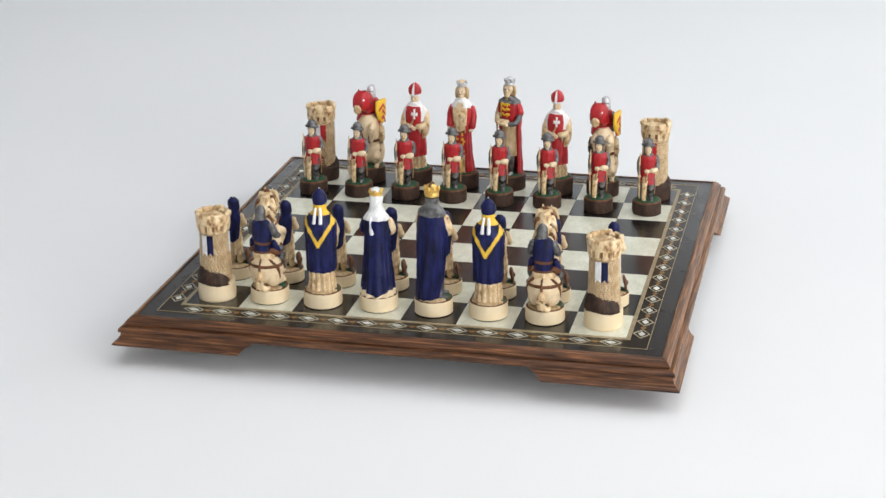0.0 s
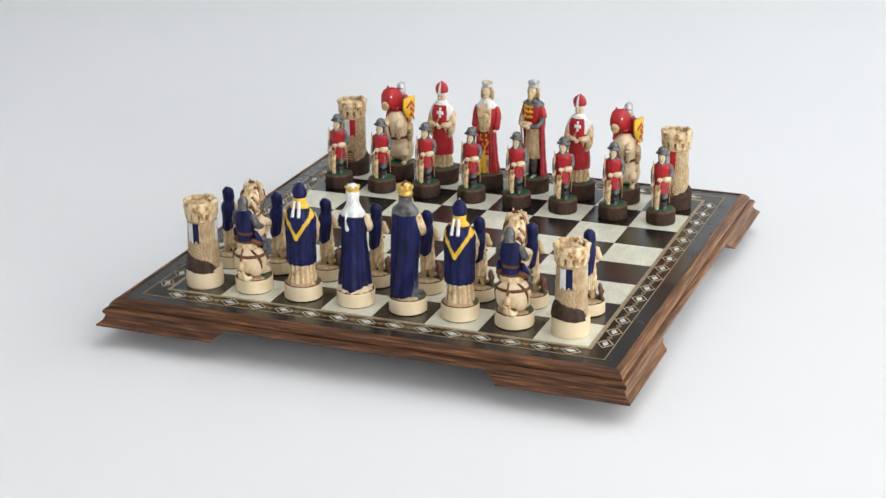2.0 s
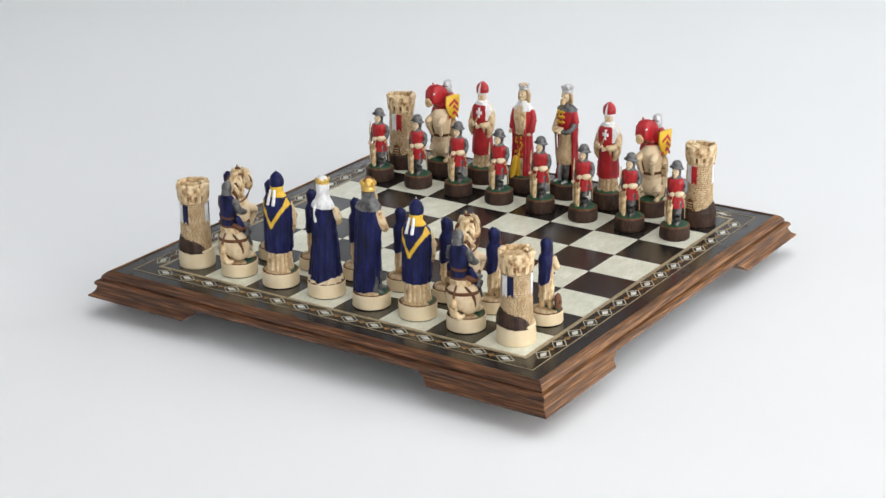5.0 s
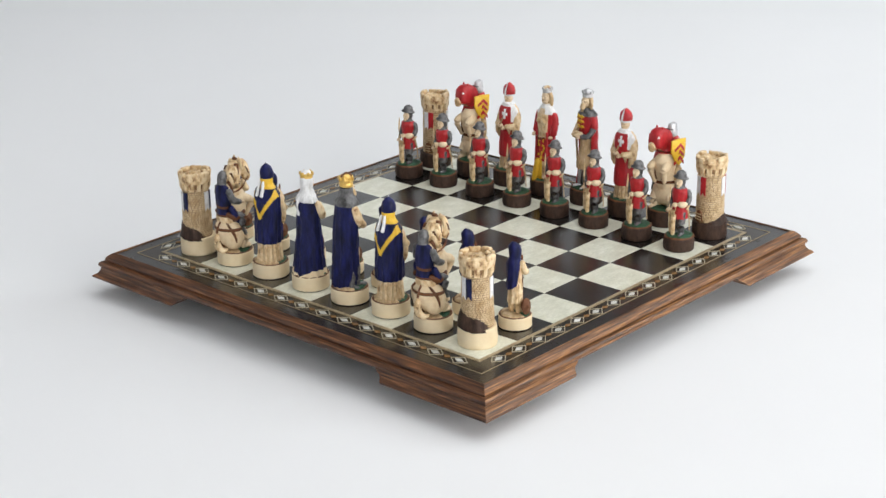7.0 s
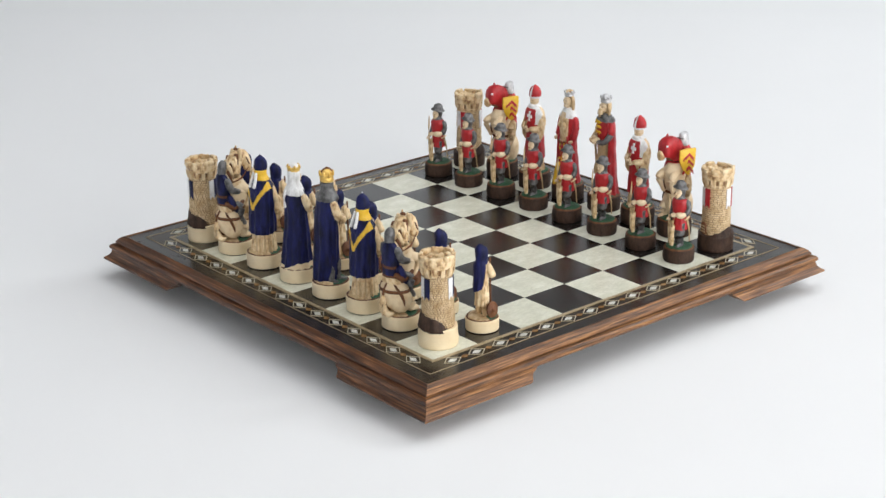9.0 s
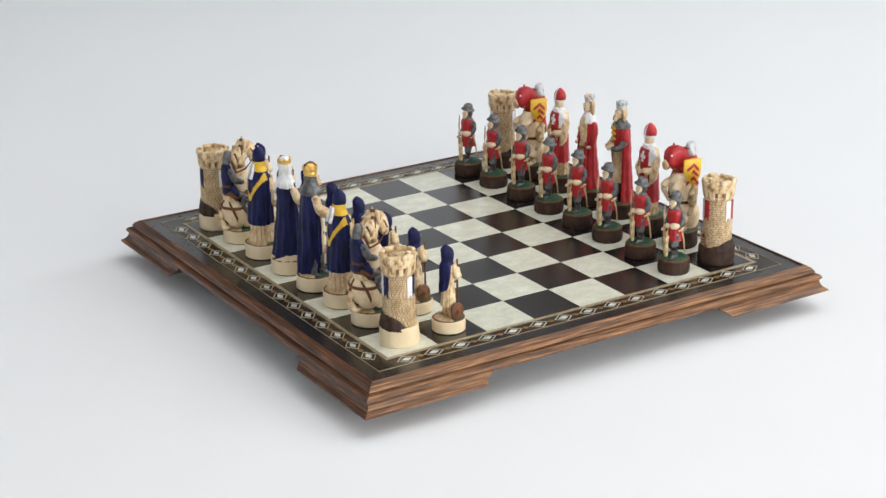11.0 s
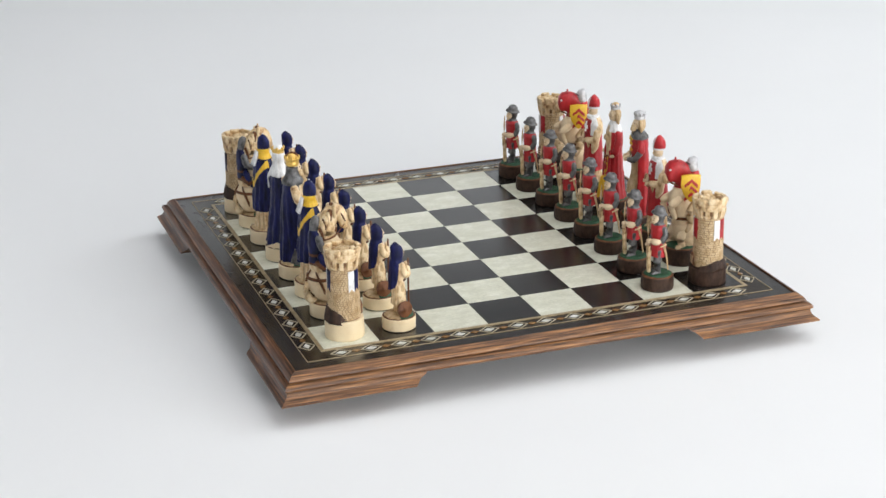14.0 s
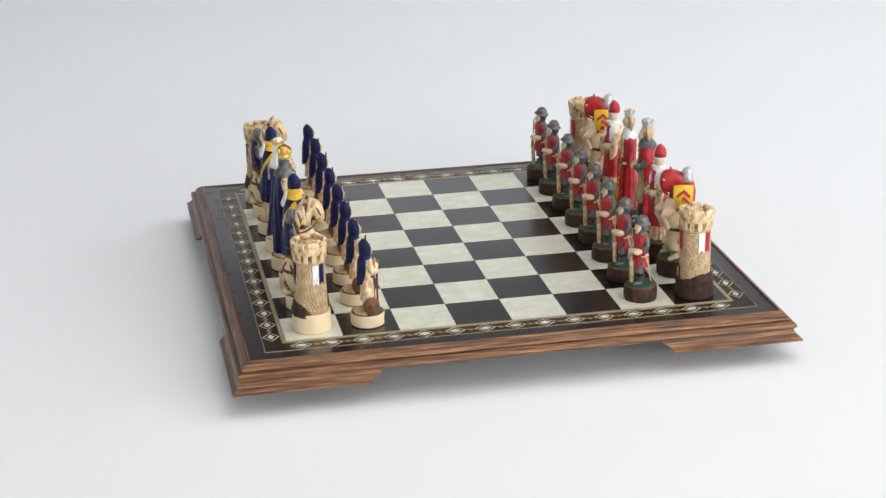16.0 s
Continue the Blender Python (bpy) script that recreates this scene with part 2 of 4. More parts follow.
# ---- figure tools: each carved figure is one mesh; its front looks to -y ----
FINISHES = [CREAM, BARREL, RED, BLUE, WHITE, YELLOW, GOLD, STEEL, SILVER, GRASS, BROWN, SKIN, TAN, PLAIN, HIDE]
(K_CREAM, K_BARREL, K_RED, K_BLUE, K_WHITE, K_YELLOW, K_GOLD, K_STEEL, K_SILVER, K_GRASS, K_BROWN, K_SKIN, K_TAN, K_PLAIN, K_HIDE) = range(15)


def spread(table, m):
    """Rows of a table by its first column, smoothly interpolated to m rows."""
    wide = max(len(r) for r in table)
    t = np.array([tuple(r) + (0,) * (wide - len(r)) for r in table], float)
    u = np.linspace(0, len(t) - 1, m)
    i = np.clip(u.astype(int), 0, len(t) - 2)
    f = (u - i)[:, None]
    p = lambda k: t[np.clip(k, 0, len(t) - 1)]
    a, b, c, d = p(i - 1), p(i), p(i + 1), p(i + 2)
    out = 0.5 * (2 * b + (c - a) * f + (2 * a - 5 * b + 4 * c - d) * f * f + (3 * b - a - 3 * c + d) * f ** 3)
    lo, hi = np.minimum(b, c), np.maximum(b, c)
    return np.clip(out, lo, hi)


def turned(bm, table, mat, n=24, m=0, folds=(0, 0.0, 0.0), square=1.0):
    """Upright form of elliptic rings; rows of z, rx, ry, cx, cy. mat: a number, or a function of angle (degrees from the
    front, positive to +x) and height. folds: count, depth at the foot, phase."""
    rows = spread([tuple(r) + (0,) * (5 - len(r)) for r in table], m or len(table))
    z0, z1 = rows[0][0], rows[-1][0]
    rings, angles = [], [2 * math.pi * (k + 0.5) / n - math.pi for k in range(n)]
    for z, rx, ry, cx, cy in rows:
        w = 1 - (z - z0) / max(z1 - z0, 1e-6)
        ring = []
        for a in angles:
            q = 1 + folds[1] * math.sin(folds[0] * a + folds[2] + 0.7 * math.sin(3 * a)) * (0.25 + 0.75 * w) if folds[0] else 1
            s, c = math.sin(a), math.cos(a)
            if square != 1:
                s, c = math.copysign(abs(s) ** square, s), math.copysign(abs(c) ** square, c)
            ring.append((cx + rx * q * s, cy - ry * q * c, z))
        rings.append(ring)
    vs = loft(bm, rings, 0)
    for k in range(len(vs) - 1):
        for i in range(n):
            f = next(f for f in vs[k][i].link_faces if vs[k][(i + 1) % n] in f.verts and vs[k + 1][i] in f.verts)
            a = math.degrees(angles[i] + math.pi / n)
            f.material_index = mat((a + 180) % 360 - 180, (rows[k][0] + rows[k + 1][0]) / 2) if callable(mat) else mat
    if not callable(mat):
        for f in [f for v in (vs[0][0], vs[-1][0]) for f in v.link_faces if len(f.verts) == n]:
            f.material_index = mat
    else:
        for v, z in ((vs[0][0], z0), (vs[-1][0], z1)):
            for f in v.link_faces:
                if len(f.verts) == n:
                    f.material_index = mat(0, z)
    return vs


def ball(bm, c, r, mat, turn=None, seg=14):
    m = Matrix.Translation(c) @ (turn or Matrix()) @ Matrix.Diagonal((*(r if hasattr(r, "__len__") else (r, r, r)), 1))
    got = bmesh.ops.create_uvsphere(bm, u_segments=seg, v_segments=max(6, seg * 2 // 3), radius=1, matrix=m)
    for f in {f for v in got["verts"] for f in v.link_faces}:
        f.material_index = mat


def tube(bm, points, radii, mat, n=10, m=0, flat=1.0):
    """A limb along points, smoothly bent and tapered."""
    table = [tuple(p) + (r,) for p, r in zip(points, radii)]
    rows = spread(table, m or max(2, len(table) * 3 - 2))
    rings = []
    for i, (x, y, z, r) in enumerate(rows):
        d = Vector(rows[min(i + 1, len(rows) - 1)][:3]) - Vector(rows[max(i - 1, 0)][:3])
        q = d.to_track_quat("Z", "X")
        rings.append([Vector((x, y, z)) + q @ Vector((r * math.cos(a), r * flat * math.sin(a), 0)) for a in [2 * math.pi * k / n for k in range(n)]])
    # rounded ends
    for end, sgn in ((0, -1), (-1, 1)):
        c, r = Vector(rows[end][:3]), rows[end][3]
        d = (Vector(rows[-1][:3]) - Vector(rows[-2][:3]) if sgn > 0 else Vector(rows[1][:3]) - Vector(rows[0][:3])).normalized() * sgn
        tip = [c + (p - c) * 0.55 + d * r * 0.6 for p in rings[end]]
        rings = rings + [tip] if sgn > 0 else [tip] + rings
    loft(bm, rings, mat)


def plate(bm, outline, m, thick, mat, bulge=0.0):
    """A flat shape of (u, v) in the plane of pose m (its x and z axes), raised towards -y and bulged at the middle."""
    w = max(abs(u) for u, v in outline)
    rings = [[m @ Vector((u, 0, v)) for u, v in outline], [m @ Vector((u, -thick - bulge * (1 - (u / w) ** 2), v)) for u, v in outline],
             [m @ Vector((u * 0.9, -thick * 1.35 - bulge * (1 - (u / w) ** 2), v * 0.92)) for u, v in outline]]
    loft(bm, rings, mat)


def roughen(bm, coarse=0.0005, fine=0.0003, seed=0.0):
    bm.normal_update()
    for v in bm.verts:
        if v.co.z > 0.001:
            p = v.co * 130 + Vector((seed, 0, 0))
            v.co += v.normal * (noise.noise(p) * coarse + noise.noise(v.co * 520 + Vector((seed, 5, 0))) * fine)


def finish(bm, name, label, category, group, seed=0.0):
    bmesh.ops.recalc_face_normals(bm, faces=bm.faces)
    roughen(bm, seed=seed)
    used = sorted({f.material_index for f in bm.faces})
    for f in bm.faces:
        f.material_index = used.index(f.material_index)
    ob = mesh_object(name, bm, [FINISHES[k] for k in used])
    me = ob.data
    me.set_sharp_from_angle(angle=radians(50))
    return tagged(ob, label, category, group)


def plinth(bm, r, h, red, n=40):
    """The round foot of a piece."""
    if red:
        rows = [(0, r * 0.96, r * 0.96), (0.0008, r, r), (h * 0.5, r * 1.01, r * 1.01), (h - 0.0012, r * 0.99, r * 0.99), (h - 0.0003, r * 0.95, r * 0.95), (h, r * 0.9, r * 0.9)]
        turned(bm, rows, lambda a, z: K_BROWN if z > h - 0.0011 else K_BARREL, n, 12, (11, 0.012, 0))
    else:
        rows = [(0, r * 0.95, r * 0.95), (0.0007, r * 0.99, r * 0.99), (0.0014, r, r), (h - 0.0014, r, r), (h - 0.0004, r * 0.975, r * 0.975), (h, r * 0.93, r * 0.93)]
        turned(bm, rows, lambda a, z: K_BROWN if z > h - 0.0004 else (K_BARREL if z < 0.0006 else K_PLAIN), n, 16)
    turned(bm, [(h - 0.001, r * 0.88, r * 0.88), (h + 0.0006, r * 0.84, r * 0.84), (h + 0.0011, r * 0.55, r * 0.55), (h + 0.0012, 0.001, 0.001)],
           (lambda a, z: K_GRASS if red or -100 < a < 70 else K_TAN), n, 7, (9, 0.03, 1))


def head(bm, z, r, mat=K_SKIN, y=-0.0006, x=0.0):
    """Carved head with nose, brows and chin, centred at height z."""
    ball(bm, (x, y, z), (r * 0.88, r * 0.95, r * 1.15), mat)
    ball(bm, (x, y - r * 0.95, z - r * 0.08), (r * 0.16, r * 0.22, r * 0.34), mat, seg=8)
    ball(bm, (x, y - r * 0.62, z - r * 0.85), (r * 0.42, r * 0.36, r * 0.34), mat, seg=8)
    for s in (-1, 1):
        ball(bm, (x + s * r * 0.36, y - r * 0.78, z + r * 0.16), (r * 0.17, r * 0.12, r * 0.09), K_BROWN, seg=8)
        ball(bm, (x + s * r * 0.38, y - r * 0.72, z + r * 0.38), (r * 0.28, r * 0.2, r * 0.1), mat, seg=8)
    ball(bm, (x, y - r * 0.86, z - r * 0.48), (r * 0.19, r * 0.09, r * 0.05), K_BROWN, seg=8)


def crown(bm, z, r, h, mat, cap_mat, points=8, y=0.0):
    turned(bm, [(z, r * 0.95, r * 0.95, 0, y), (z + h * 0.2, r, r, 0, y), (z + h * 0.3, r * 0.96, r * 0.96, 0, y), (z + h * 0.6, r * 1.04, r * 1.04, 0, y), (z + h * 0.62, r * 0.8, r * 0.8, 0, y)], mat, 24, 8)
    turned(bm, [(z + h * 0.4, r * 0.9, r * 0.9, 0, y), (z + h * 0.7, r * 0.84, r * 0.84, 0, y), (z + h * 0.92, r * 0.5, r * 0.5, 0, y), (z + h, r * 0.1, r * 0.1, 0, y)], cap_mat, 16, 5)
    for k in range(points):
        a = 2 * math.pi * k / points
        ball(bm, (r * 0.96 * math.sin(a), y - r * 0.96 * math.cos(a), z + h * 0.62), (r * 0.26, r * 0.2, h * 0.22), mat, seg=8)


CROSS = [(-0.18, -1), (-0.3, -1), (0.3, -1), (0.18, -0.3), (0.85, -0.35), (0.85, 0.35), (0.18, 0.25), (0.3, 1), (-0.3, 1), (-0.18, 0.25), (-0.85, 0.35), (-0.85, -0.35), (-0.18, -0.3)][1:]


def hand(bm, c, r=0.0019, mat=K_SKIN):
    ball(bm, c, (r, r * 0.9, r * 0.75), mat, seg=10)
    for k in range(3):
        tube(bm, [(c[0] - r * 0.5 + k * r * 0.5, c[1] - r * 0.6, c[2] + r * 0.3), (c[0] - r * 0.4 + k * r * 0.45, c[1] - r * 0.95, c[2] - r * 0.5)], [r * 0.27, r * 0.22], mat, 6)


# ---- red army ----
def red_pawn():
    bm = bmesh.new()
    plinth(bm, 0.0118, 0.0112, True)
    tube(bm, [(0.0026, -0.0006, 0.030), (0.0026, -0.0022, 0.021), (0.0028, -0.0014, 0.0138)], [0.0036, 0.0029, 0.0022], K_STEEL, 14)
    tube(bm, [(0.0028, -0.0010, 0.0130), (0.0036, -0.0064, 0.0126)], [0.0022, 0.0015], K_STEEL, 10)
    tube(bm, [(-0.0028, 0.0014, 0.030), (-0.0028, 0.0014, 0.021), (-0.0030, 0.0022, 0.0135)], [0.0032, 0.0027, 0.0020], K_STEEL, 12)
    tube(bm, [(-0.0030, 0.0020, 0.0128), (-0.0040, -0.0030, 0.0126)], [0.0020, 0.0014], K_STEEL, 10)
    turned(bm, [(0.0252, 0.0064, 0.0056), (0.029, 0.0062, 0.0054), (0.0345, 0.0057, 0.0048), (0.0370, 0.0056, 0.0047), (0.042, 0.0062, 0.0053), (0.0465, 0.0066, 0.0053),
                (0.0490, 0.0053, 0.0044), (0.0502, 0.0026, 0.0026)], K_RED, 36, 26, (9, 0.06, 0.4))
    # mail hood and kettle hat
    turned(bm, [(0.0482, 0.0050, 0.0046), (0.0496, 0.0044, 0.0042), (0.0508, 0.0034, 0.0036), (0.054, 0.0036, 0.0039, 0, 0.0006), (0.0575, 0.0033, 0.0036, 0, 0.0006)], K_STEEL, 20, 12)
    head(bm, 0.0540, 0.0034, K_SKIN, -0.0020)
    hat = bmesh.new()
    turned(hat, [(-0.0006, 0.0050, 0.0054), (0.0, 0.0058, 0.0063), (0.0007, 0.0054, 0.0058), (0.0015, 0.0046, 0.0049), (0.0022, 0.0041, 0.0044), (0.0036, 0.0038, 0.0041), (0.0051, 0.0027, 0.0029), (0.0060, 0.0008, 0.0009)], K_STEEL, 24, 16)
    bmesh.ops.transform(hat, matrix=pose(0, 0.0002, 0.0572, -9, 5), verts=hat.verts)
    spare = bpy.data.meshes.new("hat")
    hat.to_mesh(spare)
    hat.free()
    bm.from_mesh(spare)
    bpy.data.meshes.remove(spare)
    # arms
    tube(bm, [(0.0058, 0.0012, 0.0474), (0.0073, 0.0016, 0.0425), (0.0070, -0.0006, 0.0380)], [0.0022, 0.0024, 0.0020], K_STEEL, 12)
    tube(bm, [(0.0068, -0.0026, 0.0380), (0.0052, -0.0052, 0.0378), (0.0036, -0.0062, 0.0377), (0.0018, -0.0070, 0.0376)], [0.0015, 0.0023, 0.0021, 0.0012], K_SKIN, 12)
    hand(bm, (-0.0002, -0.0072, 0.0374), 0.0023)
    tube(bm, [(-0.0058, 0.0006, 0.0472), (-0.0072, 0.0008, 0.0420), (-0.0073, -0.0014, 0.0370), (-0.0067, -0.0044, 0.0335)], [0.0018, 0.0019, 0.0017, 0.0014], K_STEEL, 12)
    hand(bm, (-0.0066, -0.0052, 0.0326), 0.0017)
    # quiver with bolts, sling, scabbard and stave
    turned(bm, [(0.0122, 0.0016, 0.0012, -0.0024, -0.0060), (0.020, 0.0020, 0.0015, -0.0023, -0.0062), (0.0276, 0.0024, 0.0018, -0.0020, -0.0065), (0.0288, 0.0025, 0.0019, -0.0020, -0.0065)], K_CREAM, 14, 10)
    for dx, dy in ((-0.001, 0.0), (0.0008, -0.0006), (0.0, 0.0008)):
        tube(bm, [(-0.0018 + dx, -0.0072 + dy, 0.0280), (-0.0014 + dx * 1.3, -0.0074 + dy, 0.0322)], [0.0007, 0.0010], K_TAN, 6)
    tube(bm, [(-0.0012, -0.0070, 0.0290), (0.0000, -0.0070, 0.0330), (0.0004, -0.0070, 0.0362)], [0.0005, 0.0005, 0.0005], K_CREAM, 6)
    tube(bm, [(0.0062, 0.0010, 0.0355), (0.0062, 0.0034, 0.026), (0.0054, 0.0056, 0.0150)], [0.0007, 0.0009, 0.0006], K_TAN, 8, flat=0.6)
    tube(bm, [(0.0066, -0.0018, 0.0338), (0.0068, 0.0006, 0.0344), (0.0066, 0.0030, 0.0350)], [0.0006, 0.0006, 0.0006], K_CREAM, 6)
    tube(bm, [(-0.0062, -0.0046, 0.0520), (-0.0064, -0.0050, 0.036), (-0.0062, -0.0046, 0.0130)], [0.0005, 0.0007, 0.0006], K_CREAM, 8)
    return finish(bm, "pawn", "painted resin pawn in red tunic and grey kettle hat", "chess piece", "red pawns")


def red_bishop():
    bm = bmesh.new()
    plinth(bm, 0.0136, 0.0138, True)
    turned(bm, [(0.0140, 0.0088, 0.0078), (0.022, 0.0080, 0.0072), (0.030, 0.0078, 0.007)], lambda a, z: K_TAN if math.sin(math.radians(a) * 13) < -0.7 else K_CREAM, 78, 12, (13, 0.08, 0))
    for s in (-1, 1):
        tube(bm, [(s * 0.0026, -0.005, 0.0150), (s * 0.0032, -0.0082, 0.0146)], [0.0018, 0.0013], K_TAN, 8)
    turned(bm, [(0.0255, 0.0096, 0.0084), (0.030, 0.0092, 0.0080), (0.040, 0.0085, 0.0073), (0.050, 0.0082, 0.0068), (0.060, 0.0090, 0.0064), (0.0655, 0.0088, 0.0060), (0.0690, 0.0060, 0.0046), (0.0705, 0.0030, 0.0030)],
           lambda a, z: K_RED, 36, 30, (10, 0.05, 0.3))
    # white mantle bands over the shoulders, meeting below the chest
    turned(bm, [(0.0560, 0.0096, 0.0070), (0.0610, 0.0102, 0.0070), (0.0655, 0.0096, 0.0066), (0.0690, 0.0068, 0.0052), (0.0715, 0.0042, 0.0042), (0.0722, 0.0036, 0.0036)],
           lambda a, z: K_RED if abs(a) < 46 - max(0, 0.069 - z) * 400 and z < 0.0688 else (K_WHITE if abs(a) < 94 - max(0, 0.069 - z) * 700 or z > 0.0704 else K_CREAM), 72, 30)
    ball(bm, (0, -0.0034, 0.0712), (0.0034, 0.0026, 0.0014), K_WHITE)
    # wide sleeves, joined hands and staff
    for s in (-1, 1):
        tube(bm, [(s * 0.0084, 0.0010, 0.0630), (s * 0.0100, 0.0004, 0.0570), (s * 0.0090, -0.0040, 0.0520), (s * 0.0042, -0.0080, 0.0520)], [0.0024, 0.0028, 0.0029, 0.0022], K_CREAM, 16)
        tube(bm, [(s * 0.0092, -0.0004, 0.0600), (s * 0.0098, -0.0012, 0.0530), (s * 0.0092, -0.0022, 0.0460), (s * 0.0080, -0.0034, 0.0415)], [0.0026, 0.0034, 0.0032, 0.0014], K_CREAM, 14)
        tube(bm, [(s * 0.0060, -0.0066, 0.0500), (s * 0.0062, -0.0064, 0.0458)], [0.0016, 0.0008], K_TAN, 8)
    hand(bm, (-0.0012, -0.0094, 0.0530), 0.0021)
    hand(bm, (0.0016, -0.0090, 0.0508), 0.0021)
    tube(bm, [(-0.0040, -0.0092, 0.0505), (0.0004, -0.0106, 0.0560), (0.0014, -0.0100, 0.0590)], [0.0006, 0.0006, 0.0005], K_TAN, 6)
    plate(bm, [(u * 0.0032, v * 0.0042) for u, v in CROSS], pose(0.0014, -0.0066, 0.0628, -6), 0.0008, K_WHITE)
    head(bm, 0.0752, 0.0040)
    # mitre
    turned(bm, [(0.0775, 0.0046, 0.0048), (0.0790, 0.0052, 0.0050), (0.0825, 0.0055, 0.0046), (0.0855, 0.0042, 0.0034), (0.0876, 0.0018, 0.0018), (0.0886, 0.0004, 0.0005)],
           lambda a, z: K_WHITE if z < 0.0793 or abs(a) < 12 or abs(a) > 168 else K_RED, 48, 20)
    return finish(bm, "bishop", "painted resin bishop in red and white robes with a mitre", "chess piece", "red bishops", 2)


def red_queen():
    bm = bmesh.new()
    plinth(bm, 0.0136, 0.0130, True)
    # cloak open at the front
    def cloak(a, z):
        if z > 0.0700:
            return K_WHITE if abs(a) > 20 or z > 0.0745 else K_SKIN
        edge = 40 if z > 0.05 else 46
        if abs(a) > edge:
            return K_RED
        if z > 0.0490:
            return K_CREAM
        if z > 0.0300:
            return K_YELLOW if noise.noise(Vector((a * 0.06, z * 330, 3))) > 0.10 and abs(a) < edge - 4 else K_RED
        return K_YELLOW if -34 < a < 16 else K_CREAM
    turned(bm, [(0.0130, 0.0104, 0.0098, 0.0004, 0.0008), (0.022, 0.0096, 0.0088), (0.034, 0.0086, 0.0078), (0.046, 0.0080, 0.0068), (0.0525, 0.0084, 0.0062), (0.060, 0.0092, 0.0066), (0.0675, 0.0096, 0.0064), (0.0715, 0.0086, 0.0058),
                (0.0755, 0.0056, 0.0046), (0.0775, 0.0030, 0.0030)], cloak, 72, 56, (12, 0.05, 0.5))
    for s in (-1, 1):
        ball(bm, (s * 0.0024, -0.0062, 0.0635), (0.0026, 0.0020, 0.0026), K_CREAM)
        tube(bm, [(s * 0.0086, 0.0002, 0.0695), (s * 0.0104, 0.0000, 0.0620), (s * 0.0100, -0.0020, 0.0530)], [0.0026, 0.0028, 0.0029], K_RED, 14)
        hand(bm, (s * 0.0096, -0.0046, 0.0505), 0.0021)
        tube(bm, [(s * 0.0062, -0.0054, 0.0540), (s * 0.0060, -0.0062, 0.034), (s * 0.0072, -0.0076, 0.0145)], [0.0010, 0.0013, 0.0015], K_RED, 10)
    tube(bm, [(-0.0042, -0.0068, 0.0500), (0.0, -0.0078, 0.0484), (0.0042, -0.0068, 0.0500)], [0.0008, 0.0009, 0.0008], K_BROWN, 8)
    tube(bm, [(-0.0016, -0.0084, 0.0300), (-0.0026, -0.0096, 0.020), (-0.0034, -0.0112, 0.0120)], [0.0022, 0.0026, 0.0020], K_YELLOW, 12)
    turned(bm, [(0.0765, 0.0022, 0.0022), (0.080, 0.0022, 0.0022)], K_SKIN, 14)
    head(bm, 0.0832, 0.0041, K_SKIN)
    for s in (-1, 1):
        tube(bm, [(s * 0.0022, 0.0006, 0.0872), (s * 0.0044, 0.0010, 0.0838), (s * 0.0046, 0.0012, 0.0790), (s * 0.0040, 0.0016, 0.0755)], [0.0016, 0.0018, 0.0017, 0.0010], K_TAN, 10)
    ball(bm, (0, 0.0016, 0.0828), (0.0044, 0.0036, 0.0064), K_TAN)
    crown(bm, 0.0872, 0.0040, 0.0056, K_SILVER, K_CREAM, 8, 0.0004)
    return finish(bm, "queen", "painted resin queen in a red ermine-edged cloak with silver crown", "chess piece", "red pieces", 4)


